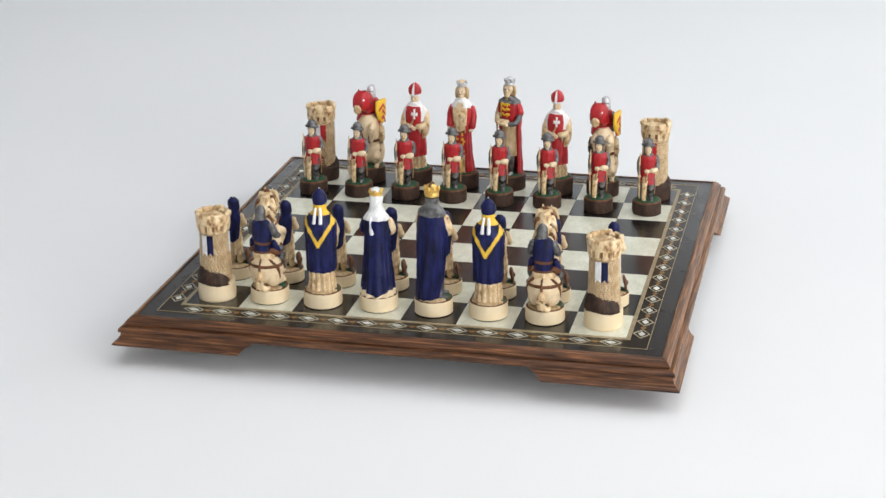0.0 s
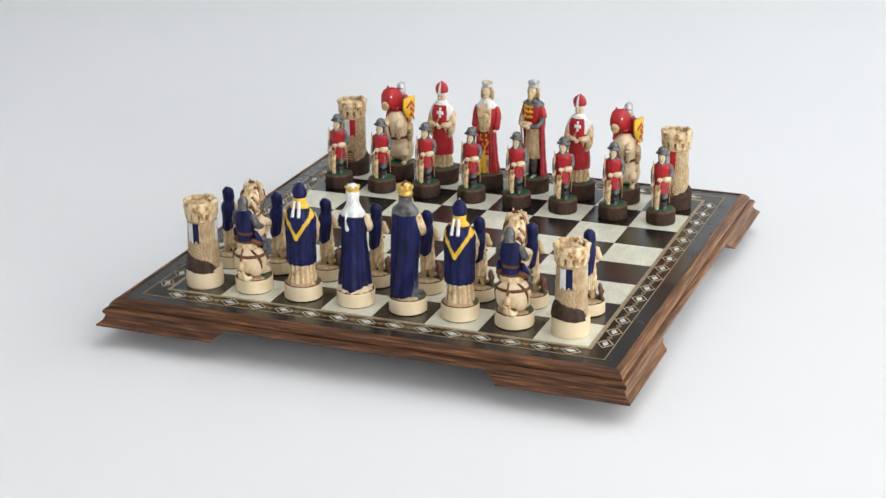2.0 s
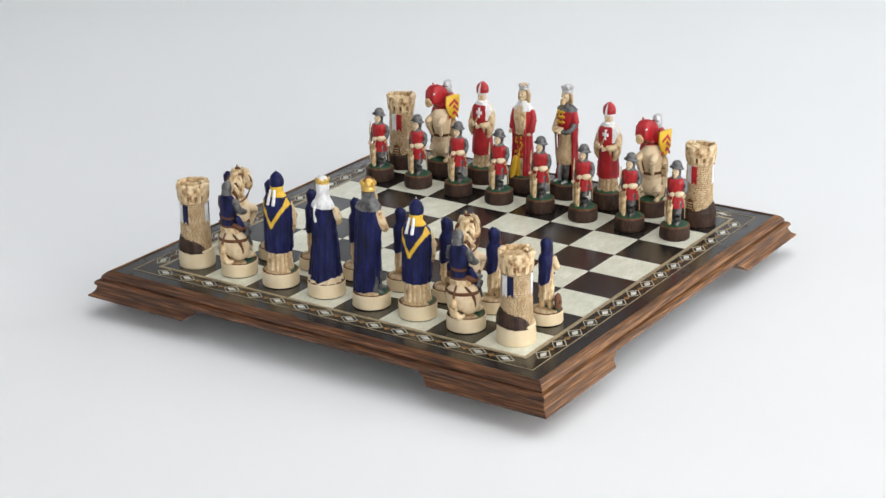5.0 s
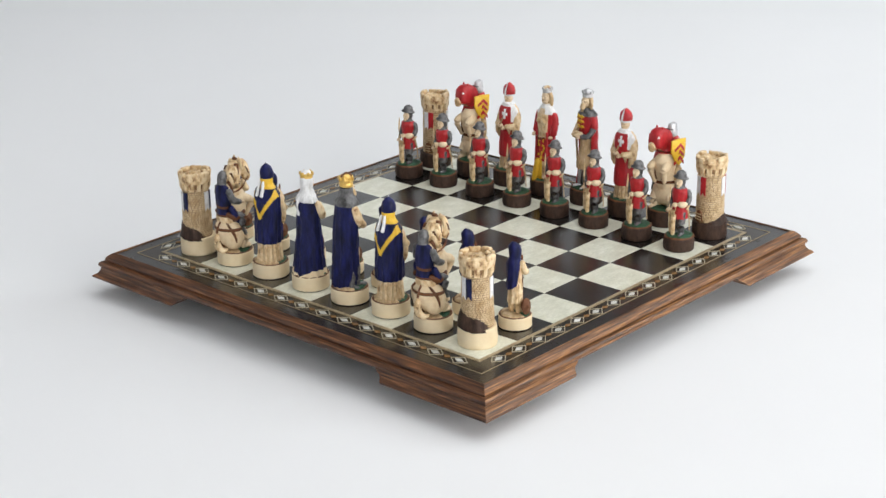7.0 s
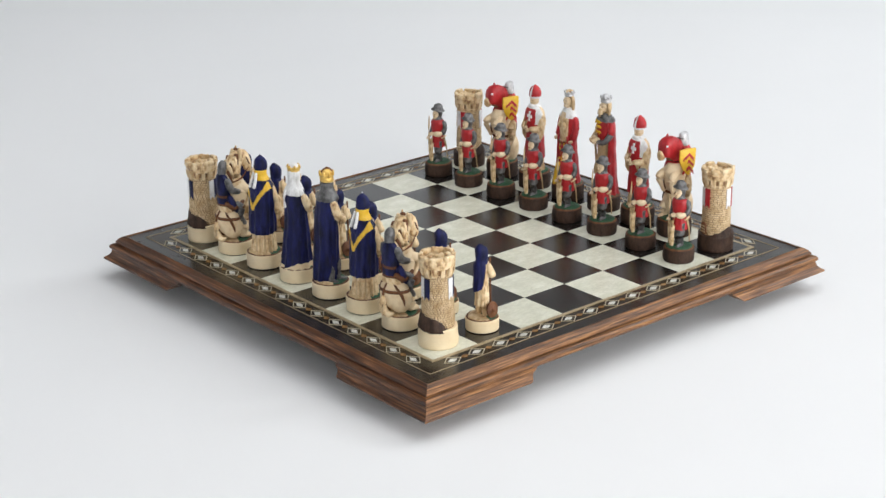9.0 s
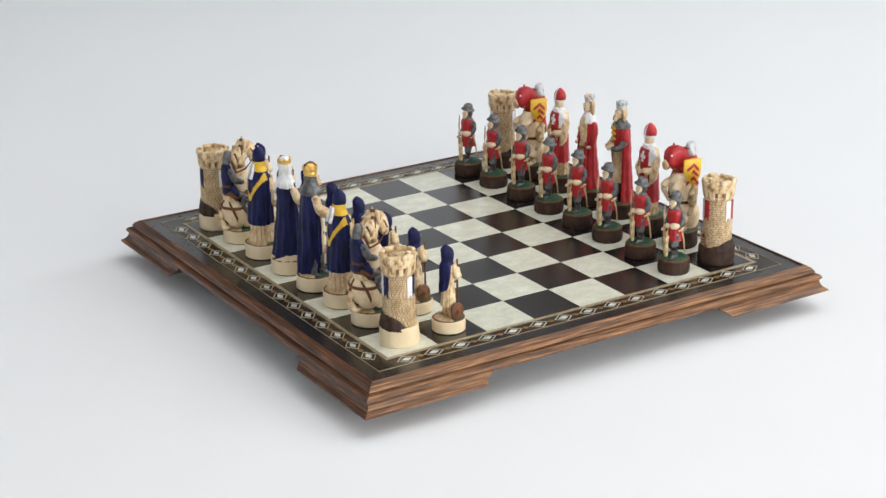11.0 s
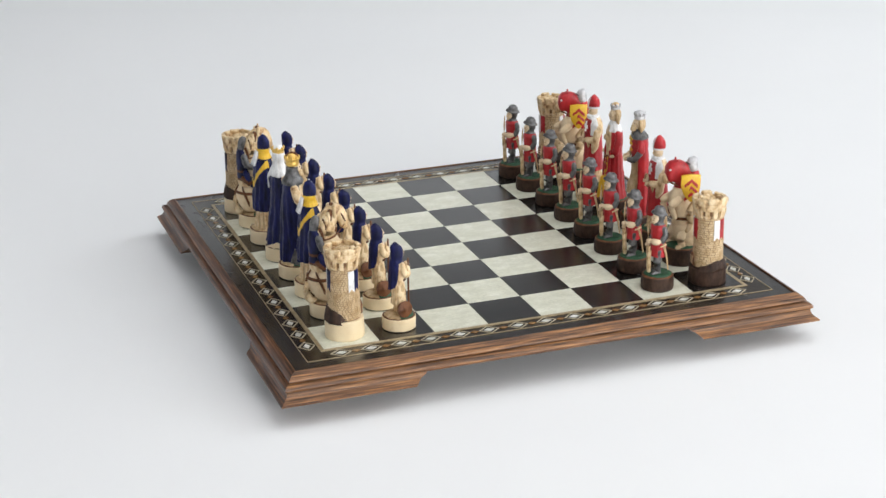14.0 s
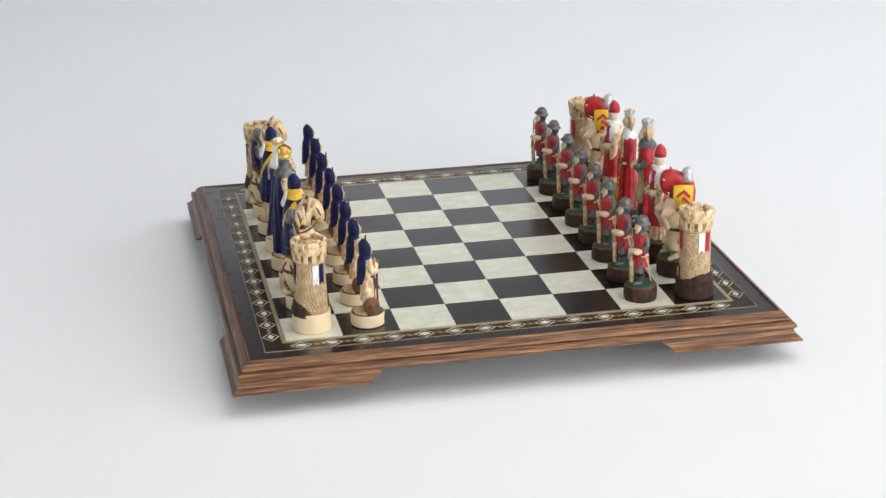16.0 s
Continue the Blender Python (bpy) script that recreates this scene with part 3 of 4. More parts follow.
def red_king():
    bm = bmesh.new()
    plinth(bm, 0.0136, 0.0130, True)
    for s in (-1, 1):
        tube(bm, [(s * 0.0032, -0.0018, 0.034), (s * 0.0034, -0.0034, 0.024), (s * 0.0036, -0.0036, 0.0148)], [0.0030, 0.0026, 0.0020], K_SILVER if s < 0 else K_STEEL, 12)
        tube(bm, [(s * 0.0036, -0.0034, 0.0142), (s * 0.0046, -0.0092, 0.0140)], [0.0020, 0.0013], K_SILVER, 10)
    turned(bm, [(0.0300, 0.0080, 0.0074, 0, -0.001), (0.036, 0.0076, 0.0068, 0, -0.001), (0.046, 0.0068, 0.0058), (0.0560, 0.0064, 0.0050), (0.0590, 0.0064, 0.0050)], K_TAN, 40, 20, (11, 0.06, 0.2))
    turned(bm, [(0.0575, 0.0068, 0.0054), (0.0590, 0.0068, 0.0055), (0.0605, 0.0066, 0.0053)], K_BROWN, 24, 4)
    turned(bm, [(0.0595, 0.0068, 0.0054), (0.066, 0.0078, 0.0060), (0.0725, 0.0086, 0.0060), (0.0765, 0.0070, 0.0050), (0.0785, 0.0036, 0.0034)],
           K_RED, 40, 24)
    for zc in (0.0742, 0.0698, 0.0654):
        tube(bm, [(-0.0056, -0.0048, zc - 0.0004), (-0.0036, -0.0058, zc + 0.0009), (-0.0012, -0.0062, zc - 0.0003), (0.0010, -0.0062, zc + 0.0008), (0.0030, -0.0058, zc + 0.0002)], [0.0006, 0.0011, 0.0009, 0.0012, 0.0007], K_YELLOW, 8, flat=0.8)
        for x in (-0.0040, -0.0016, 0.0014):
            tube(bm, [(x, -0.0060, zc), (x - 0.0008, -0.0061, zc - 0.0017)], [0.0005, 0.0004], K_YELLOW, 6)
    # cloak behind
    rows = spread([(0.0132, 0.0112, 0.0104, 0, 0.0016), (0.026, 0.0104, 0.0090, 0, 0.0016), (0.045, 0.0096, 0.0076, 0, 0.0014), (0.062, 0.0104, 0.0070, 0, 0.0010), (0.0735, 0.0100, 0.0066, 0, 0.0006), (0.0775, 0.0064, 0.0048, 0, 0.0004)], 30)
    rings = []
    for z, rx, ry, cx, cy in rows:
        out = []
        arc = [math.radians(64 + (296 - 64) * k / 40) for k in range(41)]
        for sgn, seq in ((1.0, arc), (0.86, arc[::-1])):
            for a in seq:
                q = sgn * (1 + 0.045 * math.sin(11 * a) * (0.078 - z) / 0.065)
                out.append((cx + rx * q * math.sin(a), cy - ry * q * math.cos(a), z))
        rings.append(out)
    loft(bm, rings, K_RED)
    turned(bm, [(0.0752, 0.0098, 0.0070, 0, 0.0006), (0.0764, 0.0092, 0.0068, 0, 0.0006), (0.0780, 0.0072, 0.0058), (0.0800, 0.0046, 0.0044), (0.0812, 0.0034, 0.0034)], K_STEEL, 30, 14, (9, 0.04, 0))
    tube(bm, [(0.0086, 0.0006, 0.0730), (0.0102, 0.0002, 0.0660)], [0.0024, 0.0028], K_RED, 14)
    tube(bm, [(0.0100, -0.0004, 0.0650), (0.0088, -0.0050, 0.0592), (0.0040, -0.0084, 0.0582)], [0.0024, 0.0024, 0.0019], K_STEEL, 14)
    tube(bm, [(-0.0086, 0.0006, 0.0730), (-0.0102, 0.0002, 0.0650), (-0.0092, -0.0050, 0.0595), (-0.0066, -0.0078, 0.0588)], [0.0024, 0.0026, 0.0022, 0.0018], K_TAN, 14)
    plate(bm, [(-0.0042, -0.0012), (0.0042, -0.0012), (0.0042, 0.0012), (-0.0042, 0.0012)], pose(-0.001, -0.0066, 0.0606, 30, 0, 0), 0.0044, K_CREAM)
    hand(bm, (0.0016, -0.0098, 0.0580), 0.0021)
    hand(bm, (-0.0052, -0.0092, 0.0590), 0.0020)
    tube(bm, [(-0.0098, -0.0036, 0.0555), (-0.0104, -0.0014, 0.036), (-0.0106, 0.0006, 0.0160)], [0.0010, 0.0012, 0.0008], K_TAN, 8, flat=0.6)
    head(bm, 0.0862, 0.0043)
    tube(bm, [(0, -0.0036, 0.0838), (0, -0.0048, 0.0805), (0, -0.0044, 0.0770)], [0.0026, 0.0022, 0.0008], K_TAN, 12)
    ball(bm, (0, 0.0014, 0.0858), (0.0046, 0.0038, 0.0066), K_TAN)
    for s in (-1, 1):
        tube(bm, [(s * 0.0040, 0.0, 0.0890), (s * 0.0046, 0.0006, 0.0850), (s * 0.0044, 0.0010, 0.0805)], [0.0012, 0.0017, 0.0012], K_TAN, 8)
    crown(bm, 0.0902, 0.0044, 0.0066, K_SILVER, K_SILVER, 8, 0.0002)
    return finish(bm, "king", "painted resin king in red cloak, grey mantle and silver crown", "chess piece", "red pieces", 6)


HEATER = [(-1, 1), (0, 1.06), (1, 1), (1, 0.1), (0.8, -0.45), (0.45, -0.85), (0, -1.12), (-0.45, -0.85), (-0.8, -0.45), (-1, 0.1)]


def chevron(y, w=1.0):
    return [(-w, y - 0.62 * w), (0, y), (w, y - 0.62 * w), (w, y - 0.62 * w - 0.24), (0, y - 0.26), (-w, y - 0.62 * w - 0.24)]


RUMP, RUMP_SIZE = (0, 0.0040, 0.0258), (0.0125, 0.0110, 0.0122)


def on_rump(a, e):
    """A point on the haunches: degrees round from the tail, and up."""
    a, e = radians(a), radians(e)
    return (RUMP_SIZE[0] * math.sin(a) * math.cos(e), RUMP[1] + RUMP_SIZE[1] * math.cos(a) * math.cos(e), RUMP[2] + RUMP_SIZE[2] * math.sin(e))


def horse_body(bm, coat_mat, strap_and_shade):
    """Rearing horse: haunches low at the back, chest raised, forelegs tucked."""
    ball(bm, RUMP, RUMP_SIZE, coat_mat, seg=28)
    for s in (-1, 1):
        ball(bm, (s * 0.0056, 0.0040, 0.0222), (0.0062, 0.0086, 0.0100), coat_mat, seg=20)
        tube(bm, [(s * 0.0062, 0.0006, 0.0270), (s * 0.0076, -0.0046, 0.0210), (s * 0.0074, -0.0026, 0.0150)], [0.0044, 0.0032, 0.0024], coat_mat, 12)
        tube(bm, [(s * 0.0074, -0.0020, 0.0142), (s * 0.0080, -0.0078, 0.0140)], [0.0022, 0.0021], coat_mat, 10)
        # brown strips between forelegs and chest stand in for the shade there
        tube(bm, [(s * 0.0030, -0.0086, 0.0500), (s * 0.0034, -0.0098, 0.0440), (s * 0.0022, -0.0092, 0.0390)], [0.0006, 0.0007, 0.0006], strap_and_shade, 6)
        tube(bm, [(s * 0.0048, -0.0044, 0.0520), (s * 0.0064, -0.0102, 0.0500), (s * 0.0060, -0.0128, 0.0470), (s * 0.0050, -0.0098, 0.0400), (s * 0.0046, -0.0084, 0.0372)], [0.0036, 0.0032, 0.0026, 0.0018, 0.0018], coat_mat, 12)
    tube(bm, [(0, 0.0040, 0.0240), (0, 0.0016, 0.0360), (0, -0.0016, 0.0460), (0, -0.0024, 0.0540)], [0.0094, 0.0090, 0.0092, 0.0084], coat_mat, 22)
    turned(bm, [(0.0352, 0.0094, 0.0094, 0, 0.0014), (0.0364, 0.0097, 0.0097, 0, 0.0012), (0.0376, 0.0094, 0.0094, 0, 0.0010)], strap_and_shade, 30, 4)


def red_knight():
    bm = bmesh.new()
    plinth(bm, 0.0136, 0.0136, True)
    horse_body(bm, K_HIDE, K_BROWN)
    body = set(bm.verts)
    tube(bm, [(0, 0.0010, 0.0520), (0, 0.0030, 0.0600), (0, 0.0020, 0.0680)], [0.0078, 0.0078, 0.0066], K_RED, 20, 10)
    hood = [(0.0078, 0.0600), (0.0086, 0.0660), (0.0074, 0.0720), (0.0044, 0.0768), (0.0, 0.0794), (-0.0046, 0.0798), (-0.0088, 0.0786), (-0.0114, 0.0752),
            (-0.0124, 0.0706), (-0.0122, 0.0664), (-0.0106, 0.0640), (-0.0068, 0.0634), (-0.0034, 0.0616), (0.0020, 0.0590)]
    loft(bm, [[(x, -0.0022 + (y + 0.0022) * q, 0.0696 + (z - 0.0696) * q) for y, z in hood]
              for x, q in ((-0.0058, 0.55), (-0.0055, 0.78), (-0.0046, 0.91), (-0.0030, 0.98), (0, 1.0), (0.0030, 0.98), (0.0046, 0.91), (0.0055, 0.78), (0.0058, 0.55))], K_RED)
    tube(bm, [(0, -0.0112, 0.0670), (0, -0.0114, 0.0632)], [0.0038, 0.0032], K_CREAM, 14)
    for s in (-1, 1):
        tube(bm, [(s * 0.0030, -0.0036, 0.0782), (s * 0.0033, -0.0038, 0.0806)], [0.0014, 0.0008], K_RED, 8)
        ball(bm, (s * 0.0048, -0.0094, 0.0736), (0.0009, 0.0011, 0.0010), K_WHITE, seg=8)
        tube(bm, [(s * 0.0050, -0.0040, 0.0610), (s * 0.0046, -0.0096, 0.0640)], [0.0007, 0.0006], K_BROWN, 6)
    # the hooded head is turned a little aside
    bmesh.ops.transform(bm, matrix=pose(-0.0032, 0, 0, 0, 0, -14), verts=[v for v in bm.verts if v not in body])
    # rider
    turned(bm, [(0.0400, 0.0078, 0.0052, 0, 0.0080), (0.0470, 0.0072, 0.0050, 0, 0.0086), (0.0560, 0.0066, 0.0046, 0, 0.0088), (0.0650, 0.0076, 0.0050, 0, 0.0084), (0.0700, 0.0060, 0.0044, 0, 0.0082), (0.0720, 0.0030, 0.0030, 0, 0.0080)],
           lambda a, z: K_BROWN if z < 0.0455 else K_RED, 28, 20, (8, 0.05, 0))
    turned(bm, [(0.0712, 0.0033, 0.0036, 0.0008, 0.0076), (0.0735, 0.0038, 0.0042, 0.0008, 0.0074), (0.0790, 0.0037, 0.0041, 0.0008, 0.0074), (0.0812, 0.0030, 0.0034, 0.0008, 0.0076), (0.0824, 0.0012, 0.0014, 0.0008, 0.0078)], K_SILVER, 20, 14)
    plate(bm, [(-0.003, -0.0004), (0.003, -0.0004), (0.003, 0.0004), (-0.003, 0.0004)], pose(0.0008, 0.0038, 0.0775), 0.0008, K_STEEL)
    for s in (-1, 1):
        tube(bm, [(s * 0.0070, 0.0064, 0.0470), (s * 0.0104, 0.0006, 0.0430), (s * 0.0102, 0.0014, 0.0330), (s * 0.0100, -0.0012, 0.0270)], [0.0030, 0.0028, 0.0022, 0.0016], K_STEEL if s < 0 else K_TAN, 12)
        tube(bm, [(s * 0.0064, 0.0080, 0.0680), (s * 0.0084, 0.0056, 0.0600), (s * 0.0072, -0.0004, 0.0560)], [0.0024, 0.0022, 0.0017], K_STEEL, 12)
        tube(bm, [(s * 0.0094, 0.0040, 0.0470), (s * 0.0098, 0.0030, 0.0380), (s * 0.0090, 0.0030, 0.0300)], [0.0026, 0.0034, 0.0012], K_TAN, 12)
    tube(bm, [(0, 0.0118, 0.0300), (0, 0.0142, 0.0240), (0.001, 0.0130, 0.0160)], [0.0022, 0.0026, 0.0014], K_TAN, 12)
    # shield on the left arm
    m = pose(0.0104, 0.0004, 0.0620, 0, 0, 74)
    plate(bm, [(u * 0.0072, v * 0.0096) for u, v in HEATER], m, 0.0012, K_YELLOW, 0.0012)
    for y in (0.78, 0.22, -0.34):
        plate(bm, [(u * 0.0072 * 0.8, v * 0.0096) for u, v in chevron(y, 0.86)], m @ pose(0, -0.0013, 0), 0.0006, K_RED, 0.0011)
    return finish(bm, "knight", "painted resin knight on rearing horse with yellow chevron shield", "chess piece", "red knights", 8)


# ---- blue army ----
def blue_pawn():
    bm = bmesh.new()
    plinth(bm, 0.0118, 0.0096, False)
    for s in (-1, 1):
        tube(bm, [(s * 0.0028, 0.0, 0.027), (s * 0.0029, 0.0, 0.019), (s * 0.0030, 0.0006, 0.0122)], [0.0030, 0.0026, 0.0022], K_CREAM, 12)
        tube(bm, [(s * 0.0030, 0.0010, 0.0116), (s * 0.0038, -0.0054, 0.0112)], [0.0019, 0.0014], K_CREAM, 10)
    tube(bm, [(0.0012, -0.0046, 0.026), (0.0010, -0.0050, 0.014)], [0.0016, 0.0013], K_BROWN, 10)
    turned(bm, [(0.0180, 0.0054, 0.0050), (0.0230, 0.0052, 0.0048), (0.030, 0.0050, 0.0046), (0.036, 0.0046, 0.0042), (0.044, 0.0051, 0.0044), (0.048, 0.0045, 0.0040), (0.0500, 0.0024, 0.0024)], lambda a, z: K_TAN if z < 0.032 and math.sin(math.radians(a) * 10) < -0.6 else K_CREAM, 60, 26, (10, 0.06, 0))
    # hooded cape
    rows = spread([(0.0285, 0.0041, 0.0056, 0.0004, 0.0012), (0.036, 0.0044, 0.0054, 0.0002, 0.0010), (0.0440, 0.0053, 0.0054, 0, 0.0008), (0.0480, 0.0051, 0.0050, 0, 0.0006), (0.0510, 0.0038, 0.0041, 0, 0.0006), (0.0535, 0.0042, 0.0046, 0, 0.0004), (0.0565, 0.0043, 0.0048, 0, 0.0003), (0.0600, 0.0036, 0.0040, 0, 0.0008), (0.0628, 0.0010, 0.0012, 0, 0.0014)], 34)
    rings = []
    for z, rx, ry, cx, cy in rows:
        gap = 94 if z < 0.049 else 46
        arc = [math.radians(gap + (360 - 2 * gap) * k / 34) for k in range(35)]
        out = []
        for sc, seq in ((1.0, arc), (0.80, arc[::-1])):
            for a in seq:
                q = sc * (1 + 0.05 * math.sin(9 * a) * max(0, 0.05 - z) / 0.02)
                rise = 0.004 * max(0, (0.040 - z) / 0.015) * abs(a - math.pi) / 1.5     # the hem falls to a point behind
                out.append((cx + rx * q * math.sin(a), cy - ry * q * math.cos(a), z + rise))
        rings.append(out)
    loft(bm, rings, K_BLUE)
    head(bm, 0.0556, 0.0033, K_SKIN, -0.0012)
    for s in (-1, 1):
        tube(bm, [(s * 0.0048, -0.0018, 0.0476), (s * 0.0062, -0.0026, 0.0415), (s * 0.0048, -0.0054, 0.0405), (s * 0.0016, -0.0064, 0.0448)], [0.0020, 0.0024, 0.0022, 0.0014], K_CREAM, 12)
    hand(bm, (0.0008, -0.0068, 0.0462), 0.0018)
    hand(bm, (-0.0012, -0.0067, 0.0440), 0.0018)
    tube(bm, [(-0.0004, -0.0074, 0.0500), (-0.0004, -0.0074, 0.0380), (-0.0010, -0.0072, 0.0130)], [0.0006, 0.0008, 0.0008], K_BROWN, 8)
    tube(bm, [(-0.0048, -0.0026, 0.0360), (0.0, -0.0052, 0.0350), (0.0048, -0.0026, 0.0360)], [0.0007, 0.0007, 0.0007], K_BROWN, 8)
    # round shield leaning at the feet
    m = pose(-0.0080, -0.0014, 0.0158, 0, 0, -82) @ pose(0, 0, 0, 80)
    rows = [(-0.0004, 0.0052), (0.0004, 0.0058), (0.0010, 0.0056), (0.0012, 0.0047), (0.0018, 0.0017), (0.0026, 0.0012), (0.0028, 0.0003)]
    loft(bm, [[m @ Vector((r * math.cos(a), r * math.sin(a), z)) for a in [2 * math.pi * k / 24 for k in range(24)]] for z, r in rows], K_BROWN)
    return finish(bm, "pawn", "painted resin pawn in navy hooded cape with brown shield", "chess piece", "blue pawns", 10)


def blue_bishop():
    bm = bmesh.new()
    plinth(bm, 0.0138, 0.0116, False)
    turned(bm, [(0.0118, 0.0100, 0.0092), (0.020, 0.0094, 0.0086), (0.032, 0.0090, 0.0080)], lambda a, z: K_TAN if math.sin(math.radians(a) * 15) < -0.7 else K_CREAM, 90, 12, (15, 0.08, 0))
    def cope(a, z):
        b = abs(abs(a) - 180)
        if abs(a) < 48 and z < 0.068:
            return K_CREAM
        v = 0.0475 + 0.0180 * math.sin(math.radians(min(b, 90)))
        if b < 96 and v - 0.0024 < z < v + 0.0026:
            return K_YELLOW
        if z > 0.0688:
            return K_YELLOW
        return K_BLUE
    turned(bm, [(0.0268, 0.0100, 0.0096, 0, 0.0004), (0.0285, 0.0106, 0.0100, 0, 0.0004), (0.036, 0.0106, 0.0098, 0, 0.0004), (0.048, 0.0110, 0.0092), (0.058, 0.0116, 0.0086), (0.0635, 0.0112, 0.0078), (0.0675, 0.0086, 0.0064), (0.0710, 0.0052, 0.0048), (0.0735, 0.0044, 0.0044)], cope, 108, 84, (13, 0.05, 0.4))
    for s in (-1, 1):
        tube(bm, [(s * 0.0078, -0.0030, 0.0630), (s * 0.0096, -0.0044, 0.0560), (s * 0.0080, -0.0078, 0.0520), (s * 0.0026, -0.0100, 0.0545)], [0.0026, 0.0030, 0.0030, 0.0020], K_CREAM, 14)
        tube(bm, [(s * 0.0088, -0.0058, 0.0530), (s * 0.0084, -0.0062, 0.0450), (s * 0.0080, -0.0064, 0.0400)], [0.0028, 0.0026, 0.0010], K_CREAM, 12)
        tube(bm, [(s * 0.0017, 0.0056, 0.0742), (s * 0.0021, 0.0068, 0.0700), (s * 0.0024, 0.0088, 0.0640)], [0.0009, 0.0011, 0.0012], K_WHITE, 8)
    hand(bm, (0, -0.0104, 0.0555), 0.0022)
    tube(bm, [(0.0010, -0.0112, 0.0620), (0.0004, -0.0112, 0.0540), (0, -0.0108, 0.0440)], [0.0008, 0.0008, 0.0007], K_GOLD, 8)
    head(bm, 0.0742, 0.0040)
    turned(bm, [(0.0725, 0.0046, 0.0046, 0, 0.0006), (0.0750, 0.0049, 0.0048, 0, 0.0004), (0.0762, 0.0048, 0.0047, 0, 0.0002)], lambda a, z: K_YELLOW, 30, 5)
    turned(bm, [(0.0760, 0.0046, 0.0047), (0.0790, 0.0054, 0.0050), (0.0820, 0.0052, 0.0046), (0.0848, 0.0036, 0.0032), (0.0866, 0.0012, 0.0013), (0.0874, 0.0003, 0.0004)], K_BLUE, 30, 18)
    ball(bm, (0, 0, 0.0874), 0.0006, K_SILVER, seg=8)
    return finish(bm, "bishop", "painted resin bishop in navy cope with yellow bands", "chess piece", "blue bishops", 12)


def blue_queen():
    bm = bmesh.new()
    plinth(bm, 0.0138, 0.0112, False)
    def gown(a, z):
        b = abs(abs(a) - 180)
        if abs(a) < 40:
            return K_CREAM if z > 0.018 else K_TAN
        if z < 0.0116 + 0.0040 * min(b / 45.0, 1):
            return K_PLAIN
        return K_BLUE
    turned(bm, [(0.0098, 0.0122, 0.0120, 0, 0.0006), (0.0150, 0.0120, 0.0114, 0, 0.0008), (0.026, 0.0110, 0.0098, 0, 0.0008), (0.040, 0.0098, 0.0084), (0.054, 0.0092, 0.0072), (0.063, 0.0094, 0.0066), (0.0690, 0.0082, 0.0058), (0.0720, 0.0052, 0.0044)], gown, 72, 110, (12, 0.07, 0.9))
    # veil over head and shoulders
    turned(bm, [(0.0672, 0.0088, 0.0066, 0, 0.0008), (0.0700, 0.0080, 0.0064, 0, 0.0008), (0.0735, 0.0056, 0.0052, 0, 0.0006), (0.0770, 0.0044, 0.0046, 0, 0.0006), (0.0815, 0.0049, 0.0050, 0, 0.0006), (0.0850, 0.0044, 0.0046, 0, 0.0006), (0.0878, 0.0022, 0.0024, 0, 0.0006)],
           lambda a, z: K_SKIN if abs(a) < 34 and 0.0765 < z < 0.0840 else K_WHITE, 40, 26, (8, 0.05, 0))
    head(bm, 0.0800, 0.0038, K_SKIN, -0.0022)
    tube(bm, [(0.0026, 0.0060, 0.0700), (0.0034, 0.0080, 0.0650), (0.0026, 0.0084, 0.0580)], [0.0012, 0.0013, 0.0016], K_WHITE, 8, flat=0.5)
    crown(bm, 0.0838, 0.0046, 0.0066, K_GOLD, K_WHITE, 6, 0.0006)
    for s in (-1, 1):
        tube(bm, [(s * 0.0084, -0.0004, 0.0660), (s * 0.0102, -0.0030, 0.0580), (s * 0.0062, -0.0078, 0.0540), (s * 0.0014, -0.0092, 0.0545)], [0.0028, 0.0030, 0.0026, 0.0016], K_BLUE if s > 0 else K_CREAM, 12)
    hand(bm, (0, -0.0098, 0.0545), 0.0022)
    return finish(bm, "queen", "painted resin queen in navy gown, white veil and crown", "chess piece", "blue pieces", 14)


